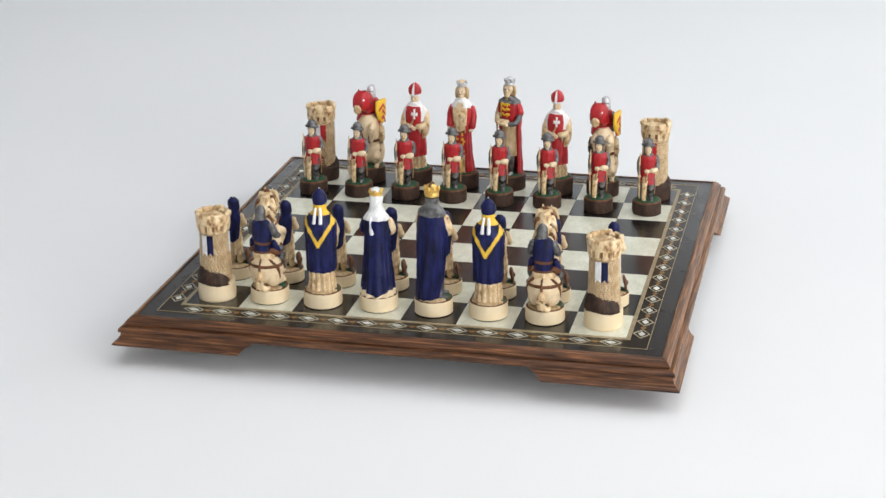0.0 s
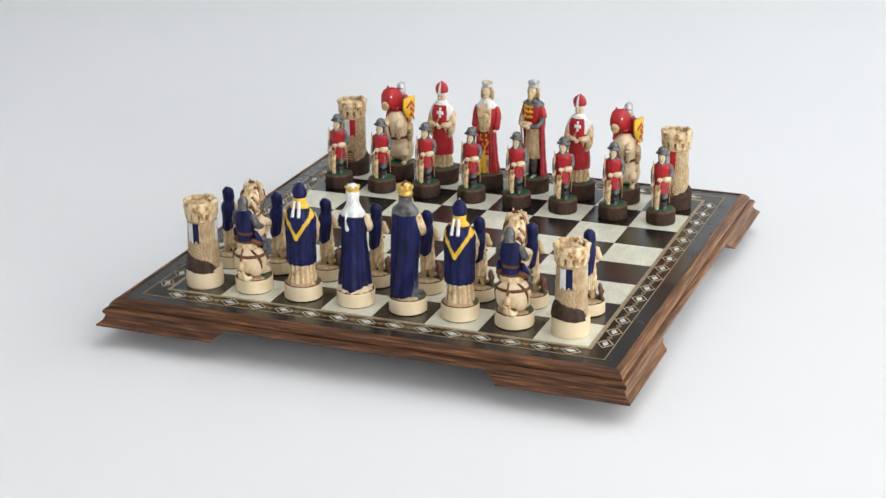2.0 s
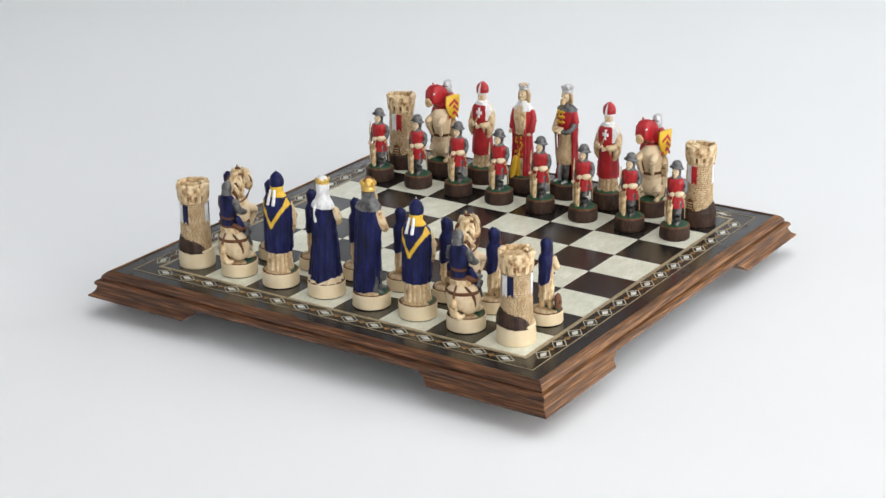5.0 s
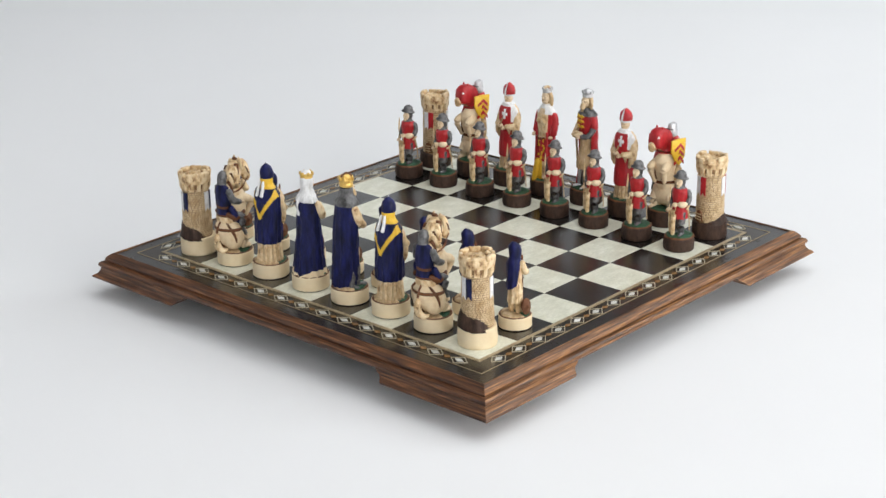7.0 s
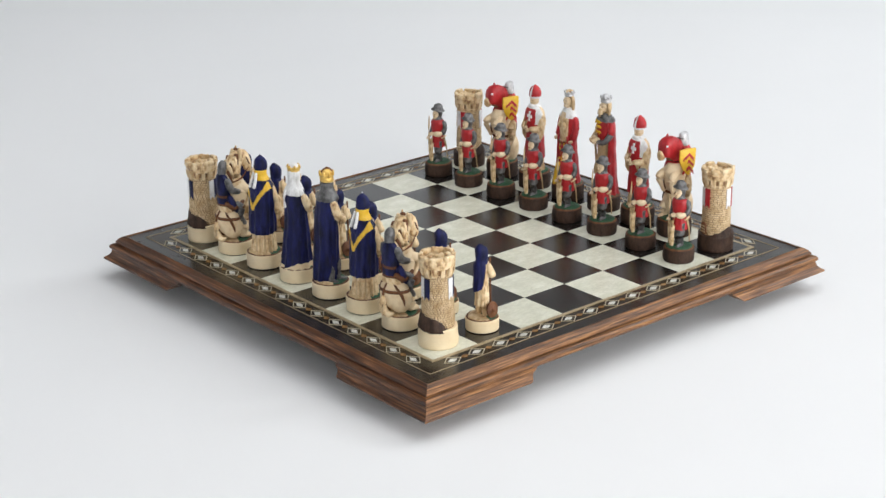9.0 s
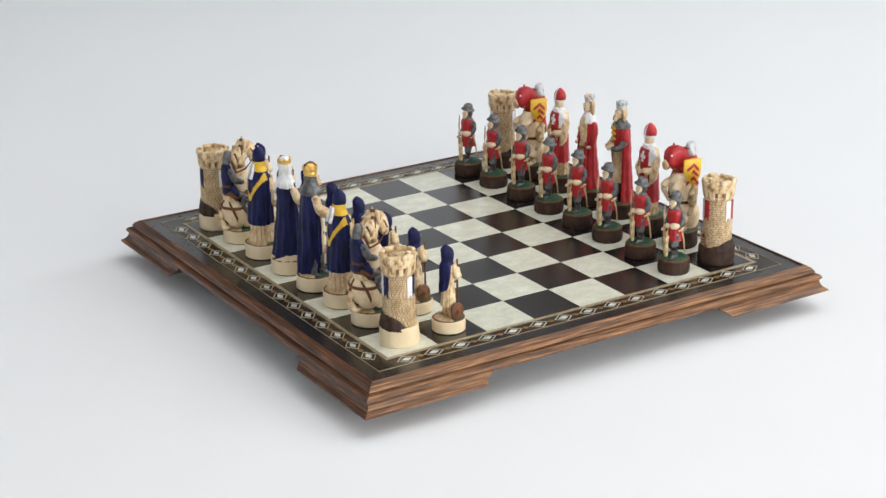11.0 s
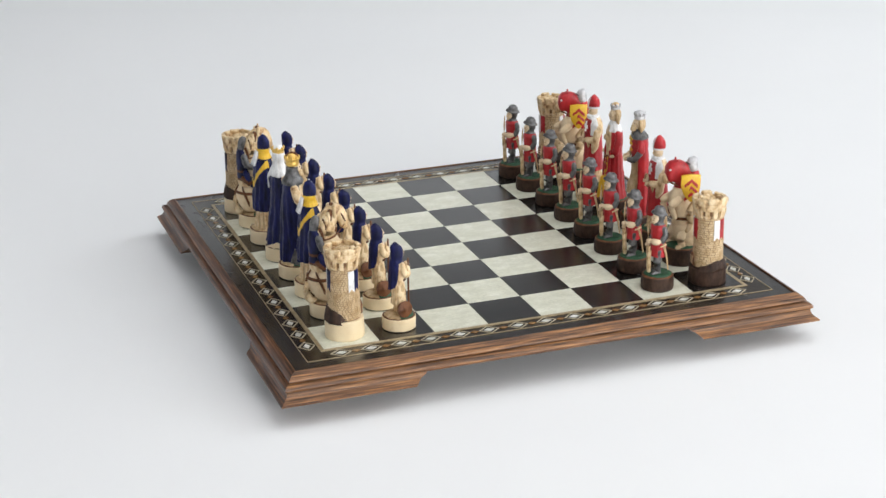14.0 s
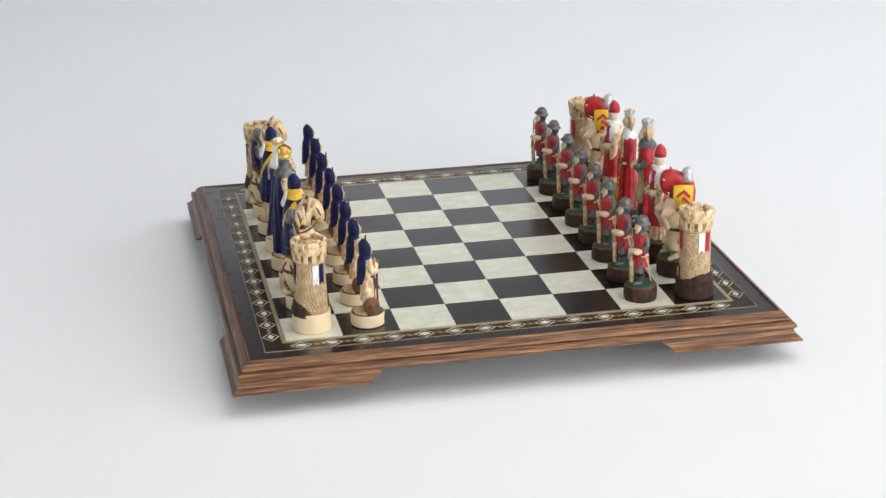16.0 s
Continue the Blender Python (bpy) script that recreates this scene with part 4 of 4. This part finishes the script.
def blue_king():
    bm = bmesh.new()
    plinth(bm, 0.0138, 0.0112, False)
    for s in (-1, 1):
        tube(bm, [(s * 0.0036, -0.0040, 0.0270), (s * 0.0040, -0.0044, 0.0132)], [0.0028, 0.0022], K_STEEL, 12)
        tube(bm, [(s * 0.0040, -0.0042, 0.0124), (s * 0.0060, -0.0098, 0.0120)], [0.0022, 0.0016], K_STEEL, 10)
    tube(bm, [(-0.0050, 0.0006, 0.0230), (-0.0060, 0.0016, 0.0175), (-0.0066, 0.0022, 0.0128)], [0.0024, 0.0024, 0.0022], K_STEEL, 12)
    tube(bm, [(-0.0064, 0.0026, 0.0124), (-0.0104, -0.0010, 0.0120)], [0.0022, 0.0015], K_STEEL, 10)
    def robe(a, z):
        return K_CREAM if abs(a) < 52 else K_BLUE
    turned(bm, [(0.0160, 0.0080, 0.0082, 0.0010, 0.0008), (0.0230, 0.0082, 0.0080, 0.0010, 0.0004), (0.032, 0.0084, 0.0078, 0.0006, 0.0), (0.048, 0.0086, 0.0072), (0.060, 0.0092, 0.0066), (0.0710, 0.0096, 0.0062), (0.0765, 0.0072, 0.0052), (0.0790, 0.0040, 0.0038)], robe, 60, 34, (12, 0.05, 0.2))
    rows = spread([(0.0118, 0.0088, 0.0096, 0.0024, 0.0022), (0.022, 0.0092, 0.0096, 0.0018, 0.0020), (0.040, 0.0102, 0.0092, 0.0008, 0.0016), (0.058, 0.0114, 0.0086, 0, 0.0010), (0.0710, 0.0110, 0.0074, 0, 0.0004), (0.0765, 0.0080, 0.0058, 0, 0.0002), (0.0785, 0.0060, 0.0050)], 36)
    rings = []
    for z, rx, ry, cx, cy in rows:
        arc = [math.radians(64 + 232 * k / 48) for k in range(49)]
        out = []
        for sc, seq in ((1.0, arc), (0.84, arc[::-1])):
            for a in seq:
                q = sc * (1 + 0.065 * math.sin(10 * a + z * 40 + math.sin(z * 90 + 2 * a)) * min(1, (0.080 - z) / 0.04))
                out.append((cx + rx * q * math.sin(a), cy - ry * q * math.cos(a), z))
        rings.append(out)
    loft(bm, rings, K_BLUE)
    turned(bm, [(0.0735, 0.0106, 0.0078, 0, 0.0006), (0.0760, 0.0098, 0.0074, 0, 0.0006), (0.0785, 0.0070, 0.0060, 0, 0.0004), (0.0815, 0.0048, 0.0050, 0, 0.0004), (0.0860, 0.0049, 0.0050, 0, 0.0004)],
           lambda a, z: K_STEEL, 36, 20, (8, 0.04, 0.5))
    head(bm, 0.0850, 0.0042, K_SKIN, -0.0016)
    tube(bm, [(0, -0.0046, 0.0822), (0, -0.0058, 0.0785), (0, -0.0054, 0.0755)], [0.0024, 0.0020, 0.0008], K_TAN, 12)
    crown(bm, 0.0868, 0.0051, 0.0090, K_GOLD, K_GOLD, 8, 0.0004)
    tube(bm, [(0, -0.0046, 0.0930), (0, 0.0, 0.0962), (0, 0.0054, 0.0930)], [0.0008, 0.0009, 0.0008], K_BROWN, 8)
    for s in (-1, 1):
        tube(bm, [(s * 0.0096, -0.0002, 0.0720), (s * 0.0112, -0.0028, 0.0630), (s * 0.0074, -0.0080, 0.0580), (s * 0.0024, -0.0100, 0.0585)], [0.0030, 0.0032, 0.0028, 0.0018], K_CREAM, 14)
    hand(bm, (0, -0.0106, 0.0585), 0.0023)
    return finish(bm, "king", "painted resin king in navy cloak, grey mantle and gold crown", "chess piece", "blue pieces", 16)


def blue_knight():
    bm = bmesh.new()
    plinth(bm, 0.0138, 0.0110, False)
    horse_body(bm, K_HIDE, K_BROWN)
    # crossed straps on the rump
    tube(bm, [on_rump(0, e) for e in range(74, -60, -19)], [0.0012] * 8, K_BROWN, 8, flat=0.6)
    tube(bm, [on_rump(a, 18) for a in range(-112, 113, 28)], [0.0012] * 9, K_BROWN, 8, flat=0.6)
    for s in (-1, 1):
        tube(bm, [on_rump(s * a, e) for a, e in ((24, 58), (48, 36), (66, 10), (78, -16), (86, -40))], [0.0011] * 5, K_BROWN, 8, flat=0.6)
    # neck, head and thick mane
    tube(bm, [(0, -0.0010, 0.0520), (0, 0.0006, 0.0620), (0, -0.0026, 0.0730), (0, -0.0076, 0.0762), (0, -0.0112, 0.0720), (0, -0.0134, 0.0650)], [0.0076, 0.0070, 0.0060, 0.0050, 0.0044, 0.0032], K_CREAM, 18, 18)
    for k in range(16):
        u = k / 15.0
        c = (0.0016 * math.sin(k * 2.4), 0.0040 - 0.0090 * u ** 2, 0.0560 + 0.0230 * u)
        for s in (-1, 1):
            tube(bm, [c, (s * 0.0040 + c[0], c[1] + 0.0034 * (1 - u), c[2] + 0.0016), (s * 0.0066 + c[0], c[1] + 0.0010, c[2] - 0.0048)], [0.0018, 0.0017, 0.0007], K_BROWN if (k + s) % 4 == 0 else (K_TAN if (k + s) % 4 == 2 else K_CREAM), 8)
    for s in (-1, 1):
        tube(bm, [(s * 0.0026, -0.0052, 0.0790), (s * 0.0030, -0.0056, 0.0832)], [0.0014, 0.0005], K_CREAM, 8)
        tube(bm, [(s * 0.0044, -0.0100, 0.0752), (s * 0.0044, -0.0132, 0.0690)], [0.0006, 0.0006], K_BROWN, 6)
        tube(bm, [(s * 0.0074, 0.0044, 0.0580), (s * 0.0070, -0.0040, 0.0600), (s * 0.0046, -0.0120, 0.0670)], [0.0006, 0.0006, 0.0005], K_BROWN, 6)
    # rider in navy surcoat, grey mail
    turned(bm, [(0.0345, 0.0082, 0.0060, 0, 0.0064), (0.0385, 0.0078, 0.0058, 0, 0.0072), (0.0420, 0.0068, 0.0052, 0, 0.0078), (0.0450, 0.0066, 0.0050, 0, 0.0080), (0.0540, 0.0074, 0.0052, 0, 0.0080), (0.0610, 0.0070, 0.0050, 0, 0.0078), (0.0640, 0.0042, 0.0040, 0, 0.0076)],
           lambda a, z: K_CREAM if z < 0.0395 else (K_BROWN if z < 0.0410 or 0.0458 < z < 0.0474 else K_BLUE), 32, 26, (8, 0.04, 0))
    turned(bm, [(0.0625, 0.0044, 0.0044, 0.0010, 0.0074), (0.0650, 0.0039, 0.0042, 0.0012, 0.0072), (0.0690, 0.0040, 0.0043, 0.0014, 0.0070), (0.0722, 0.0028, 0.0030, 0.0014, 0.0070), (0.0738, 0.0006, 0.0007, 0.0014, 0.0072)], K_STEEL, 22, 16)
    head(bm, 0.0672, 0.0034, K_SKIN, 0.0046, 0.0016)
    for s in (-1, 1):
        tube(bm, [(s * 0.0070, 0.0074, 0.0600), (s * 0.0096, 0.0058, 0.0530), (s * 0.0082, -0.0010, 0.0500)], [0.0028, 0.0027, 0.0020], K_STEEL, 12)
        hand(bm, (s * 0.0080, -0.0024, 0.0500), 0.0018)
        tube(bm, [(s * 0.0072, 0.0050, 0.0410), (s * 0.0106, -0.0010, 0.0390), (s * 0.0102, -0.0004, 0.0300), (s * 0.0098, -0.0040, 0.0246)], [0.0030, 0.0029, 0.0023, 0.0016], K_STEEL, 12)
        tube(bm, [(s * 0.0082, 0.0074, 0.0470), (s * 0.0094, 0.0040, 0.0400), (s * 0.0094, 0.0020, 0.0350)], [0.0022, 0.0028, 0.0012], K_BLUE, 10)
    tube(bm, [(0.0086, 0.0010, 0.0440), (0.0070, -0.0030, 0.0520), (0.0052, -0.0080, 0.0640)], [0.0012, 0.0013, 0.0010], K_BROWN, 8)
    for s in (-1, 1):
        tube(bm, [(s * 0.0070, 0.0094, 0.0420), (s * 0.0098, 0.0040, 0.0390), (s * 0.0086, -0.0040, 0.0420)], [0.0020, 0.0026, 0.0016], K_BROWN, 10)
    # coiled tail
    tube(bm, [(0, 0.0144, 0.0255), (0.0006, 0.0154, 0.0205), (0.0002, 0.0150, 0.0150), (-0.0034, 0.0134, 0.0126), (-0.0056, 0.0110, 0.0140)], [0.0016, 0.0026, 0.0028, 0.0020, 0.0009], K_CREAM, 14)
    tube(bm, [(0.0006, 0.0146, 0.0240), (0.0026, 0.0158, 0.0190), (0.0020, 0.0160, 0.0130)], [0.0008, 0.0011, 0.0007], K_CREAM, 8)
    tube(bm, [(-0.0012, 0.0146, 0.0236), (-0.0016, 0.0164, 0.0180), (-0.0006, 0.0166, 0.0130)], [0.0008, 0.0010, 0.0007], K_TAN, 8)
    return finish(bm, "knight", "painted resin knight in navy surcoat on a cream horse", "chess piece", "blue knights", 18)


# ---- rooks ----
def arc_plate(bm, a0, a1, z0, z1, r, thick, steps=8, notch=0.0):
    """A curved sheet standing off a round wall; notch cuts a point into its lower edge."""
    rings = []
    for k in range(steps + 1):
        a, low = math.radians(a0 + (a1 - a0) * k / steps), z0 + notch * (1 - abs(2 * k / steps - 1))
        rings.append([(q * math.sin(a), -q * math.cos(a), zz) for q, zz in ((r, low), (r + thick, low), (r + thick, z1), (r, z1))])
    loft(bm, rings)


def build_rook(red):
    rook = new("rook")
    tagged(rook, ("sand-coloured resin castle tower with red banners on a dark base" if red else "sand-coloured resin castle tower with blue banners on a cream base"),
           "chess piece", "red rooks" if red else "blue rooks")
    h = 0.0125 if red else 0.0140
    bm = bmesh.new()
    r = 0.0137
    if red:
        turned(bm, [(0, r * 0.96, r * 0.96), (0.001, r, r), (h - 0.001, r, r), (h, r * 0.94, r * 0.94)], 0, 40, 10, (11, 0.012, 0))
    else:
        turned(bm, [(0, r * 0.95, r * 0.95), (0.0012, r, r), (h - 0.001, r * 0.98, r * 0.98), (h, r * 0.94, r * 0.94)], 0, 40, 10)
    bmesh.ops.recalc_face_normals(bm, faces=bm.faces)
    roughen(bm)
    part("base", bm, BARREL if red else PLAIN, rook, smooth=True)
    # heaped earth round the foot, higher at the back
    bm = bmesh.new()
    rings = []
    for k in range(11):
        u = k / 10.0
        ring = []
        for i in range(48):
            a = 2 * math.pi * i / 48
            back = 0.5 + 0.5 * math.cos(a - 2.6)
            out = 0.0090 + (r * 1.02 - 0.0090) * min(max((back - 0.06) / 0.44, 0.0), 1.0) ** 0.8
            top = (0.0004 + 0.0054 * back if red else 0.0030 + 0.0084 * back) + (0.0010 if red else 0.0022) * noise.noise(Vector((math.sin(a) * 1.7, math.cos(a) * 1.7, 4)))
            q = out * (1 - u) ** 0.8 + (0.0098 if out > 0.0099 else out) * (1 - (1 - u) ** 0.8)
            zz = h - 0.0010 - 0.0022 * (1 - back) + (0.0026 * noise.noise(Vector((math.sin(a) * 2.6, math.cos(a) * 2.6, 1))) * (1 - u)) + (top + 0.002) * math.sin(u * math.pi / 2)
            ring.append((q * math.sin(a), -q * math.cos(a), max(zz, 0.003)))
        rings.append(ring)
    loft(bm, rings, 0)
    bmesh.ops.recalc_face_normals(bm, faces=bm.faces)
    roughen(bm, 0.0005, 0.0003)
    part("earth_mound", bm, BARREL, rook, "dark brown sculpted earth", smooth=True)
    # tower shaft
    bm = bmesh.new()
    low, high = (0.0108, 0.0103) if red else (0.0113, 0.0101)
    shaft = [(h - 0.003, low), (0.020, low - 0.0001), (0.036, (low + high) / 2), (0.0490, high), (0.0530, high - 0.0004), (0.0600, high - 0.0004)]
    turned(bm, [(z, q, q) for z, q in shaft], 0, 40, 26)
    bmesh.ops.recalc_face_normals(bm, faces=bm.faces)
    roughen(bm, 0.0003, 0.0002)
    tower = part("tower", bm, MORTAR, rook, smooth=True)
    # brick courses
    rnd = random.Random(5)
    bm = bmesh.new()
    z, k = h + 0.0006, 0
    while z < 0.0520:
        hh = rnd.uniform(0.0015, 0.0020) if red else rnd.uniform(0.0012, 0.0017)
        q = float(np.interp(z + hh / 2, [s[0] for s in shaft], [s[1] for s in shaft]))
        a = rnd.uniform(0, 30)
        end = a + 360
        while a < end - 8:
            da = min(rnd.uniform(17, 29) if red else rnd.uniform(9, 17), end - a)
            arc_plate(bm, a + 1.3, a + da - 1.3, z + 0.0002, z + hh - 0.0002, q - 0.0002, rnd.uniform(0.0004, 0.0007), 2)
            a += da
        z += hh
    bmesh.ops.recalc_face_normals(bm, faces=bm.faces)
    ob = part("brickwork", bm, BRICK, tower)
    ob["kind"] = "stuff"
    # corbels and battlement
    bm = bmesh.new()
    rows = [(0.0100, 0.0566), (0.0114, 0.0570), (0.0121, 0.0578), (0.0123, 0.0600), (0.0124, 0.0608), (0.0126, 0.0612), (0.0126, 0.0620), (0.0123, 0.0624), (0.0122, 0.0634), (0.0104, 0.0634), (0.0100, 0.0612), (0.0040, 0.0608)]
    loft(bm, [[(q * math.sin(a), -q * math.cos(a), zz) for a in [2 * math.pi * i / 40 for i in range(40)]] for q, zz in rows])
    bmesh.ops.recalc_face_normals(bm, faces=bm.faces)
    roughen(bm, 0.0005, 0.0004)
    wall = part("battlement", bm, CREAM, rook, smooth=True)
    for k in range(8):
        bm = bmesh.new()
        a0 = k * 45 + rnd.uniform(-4, 4)
        m = pose(0, 0, 0, 0, 0, a0)
        w = rnd.uniform(0.0036, 0.0047)
        top = rnd.uniform(0.0650, 0.0668)
        loft(bm, [[m @ Vector(p) for p in ((-w, -0.0124, zz), (w, -0.0124, zz), (w * 0.9, -0.0096, zz), (-w * 0.9, -0.0096, zz))] for zz in (0.0624, 0.0640, 0.0652)] +
             [[m @ Vector(p) for p in ((-w * 0.8, -0.0120, top), (w * 0.8, -0.0120, top), (w * 0.7, -0.0098, top), (-w * 0.7, -0.0098, top))]])
        bmesh.ops.subdivide_edges(bm, edges=bm.edges[:], cuts=2, use_grid_fill=True)
        bmesh.ops.smooth_vert(bm, verts=bm.verts, factor=0.6, use_axis_x=True, use_axis_y=True, use_axis_z=True)
        bmesh.ops.recalc_face_normals(bm, faces=bm.faces)
        roughen(bm, 0.0007, 0.0004, k)
        part("merlon", bm, CREAM, wall, smooth=True)
    for k in range(12):
        bm = bmesh.new()
        m = pose(0, 0, 0, 0, 0, k * 30 + 8)
        w = 0.0016 + 0.0003 * math.sin(k * 2.1)
        loft(bm, [[m @ Vector((x, -q, zz)) for x, q in ((-w, 0.0090), (w, 0.0090), (w, out), (-w, out))] for zz, out in ((0.0512, 0.0104), (0.0522, 0.0113), (0.0545, 0.0119), (0.0580, 0.0122))])
        bmesh.ops.recalc_face_normals(bm, faces=bm.faces)
        part("corbel", bm, CREAM, wall)
    bm = bmesh.new()
    ball(bm, (0.0008, 0.0004, 0.0606), (0.0092, 0.0090, 0.0034), 0, seg=20)
    for k in range(9):
        ball(bm, (rnd.uniform(-0.0075, 0.0075), rnd.uniform(-0.0075, 0.0075), 0.0632 + rnd.uniform(-0.0006, 0.0010)), (rnd.uniform(0.0018, 0.0034), rnd.uniform(0.0014, 0.0024), 0.0012), 0, pose(0, 0, 0, 0, 0, rnd.uniform(0, 180)), 10)
    roughen(bm, 0.0014, 0.0008)
    part("roof_rubble", bm, CREAM, wall, smooth=True)
    # banners in pairs of white and colour
    for a in ((2, 120, 240) if red else (55, 175, 295)):
        for s, mat, label in ((-1, WHITE, "white half banner"), (1, RED if red else BLUE, "red half banner" if red else "navy half banner")):
            bm = bmesh.new()
            arc_plate(bm, min(a, a + s * 24), max(a, a + s * 24), 0.0345, 0.0500, high + 0.0004, 0.0007, 8, 0.0026)
            bmesh.ops.recalc_face_normals(bm, faces=bm.faces)
            part("banner", bm, mat, rook, label)
    # arched door
    bm = bmesh.new()
    arch = [(-0.0030, 0), (0.0030, 0), (0.0030, 0.0060), (0.0022, 0.0082), (0, 0.0092), (-0.0022, 0.0082), (-0.0030, 0.0060)]
    plate(bm, arch, pose(0, -low + 0.0002, h + 0.0012), 0.0010, 0)
    bmesh.ops.recalc_face_normals(bm, faces=bm.faces)
    door = part("door", bm, BROWN, rook, "brown arched plank door")
    for k in range(3):
        bm = bmesh.new()
        plate(bm, [(-0.0027, -0.0004), (0.0027, -0.0004), (0.0027, 0.0004), (-0.0027, 0.0004)], pose(0, -low - 0.0009, h + 0.0028 + k * 0.0022), 0.0006, 0)
        bmesh.ops.recalc_face_normals(bm, faces=bm.faces)
        part("door_band", bm, TAN, door)
    return rook


MORTAR = mottled("brown_washed_mortar", (0.17, 0.085, 0.036), (0.36, 0.22, 0.10), 250, 0.6, bump=0.4)
BRICK = mottled("sand_brick_paint", (0.50, 0.34, 0.17), (0.74, 0.58, 0.36), 220, 0.55, bump=0.3)


# ---- setting up the pieces ----
def place(i, j, turn, dx=0.0, dy=0.0):
    return pose(CENTRE[0] + (i - 3.5) * SQ + dx, CENTRE[1] + (j - 3.5) * SQ + dy, DECK, 0, 0, turn)


def set_up():
    # kind, then for each piece: file, rank, turn, shift in mm
    plan = [(build_rook(True), ((0, 7, 8, -5.0, -2.0), (7, 7, -14, 2.5, 0.0))),
            (red_knight(), ((1, 7, -2, -3.5, 0.0), (6, 7, 3, -0.8, 0.0))),
            (red_bishop(), ((2, 7, -4, -2.2, 0.0), (5, 7, -6, 0.2, -1.0))),
            (red_queen(), ((3, 7, -8, -1.5, 0.0),)),
            (red_king(), ((4, 7, -16, -1.0, 2.0),)),
            (red_pawn(), ((0, 6, 2, -2.0, 0.0), (1, 6, -4, -2.2, 0.0), (2, 6, 3, -2.0, 1.0), (3, 6, -3, -1.2, 0.5), (4, 6, 1, -1.3, 0.3), (5, 6, 4, -1.0, -0.3),
                          (6, 6, -2, 1.7, -0.8), (7, 6, 3, 1.5, -0.3))),
            (build_rook(False), ((0, 0, 176, -2.0, -2.0), (7, 0, 182, 1.0, 0.8))),
            (blue_knight(), ((1, 0, 172, -2.5, 0.5), (6, 0, 180, -0.4, 1.8))),
            (blue_bishop(), ((2, 0, 183, -2.3, -0.3), (5, 0, 178, -1.0, 2.0))),
            (blue_queen(), ((3, 0, 186, -1.1, 1.3),)),
            (blue_king(), ((4, 0, 166, -0.6, 1.0),)),
            (blue_pawn(), ((0, 1, 184, -1.5, 0.0), (1, 1, 178, -1.2, 0.4), (2, 1, 181, -1.0, -0.2), (3, 1, 176, -0.8, 0.3), (4, 1, 183, -0.6, 0.0), (5, 1, 180, -0.2, -0.4),
                           (6, 1, 177, -0.3, -0.6), (7, 1, 182, 1.7, 0.2)))]
    for ob, spots in plan:
        for k, (i, j, turn, dx, dy) in enumerate(spots):
            m = place(i, j, turn, dx / 1000, dy / 1000)
            if k == 0:
                one = ob
                ob.matrix_basis = m
            else:
                one = copy_thing(ob, m)
            MOVERS.append(one)


set_up()


def motions():
    for ob in MOVERS:
        rest = ob.matrix_basis.copy()
        walk(ob, [(t, pose(0, 0, 0, 0, 0, a) @ rest) for t, a in TURN])


motions()
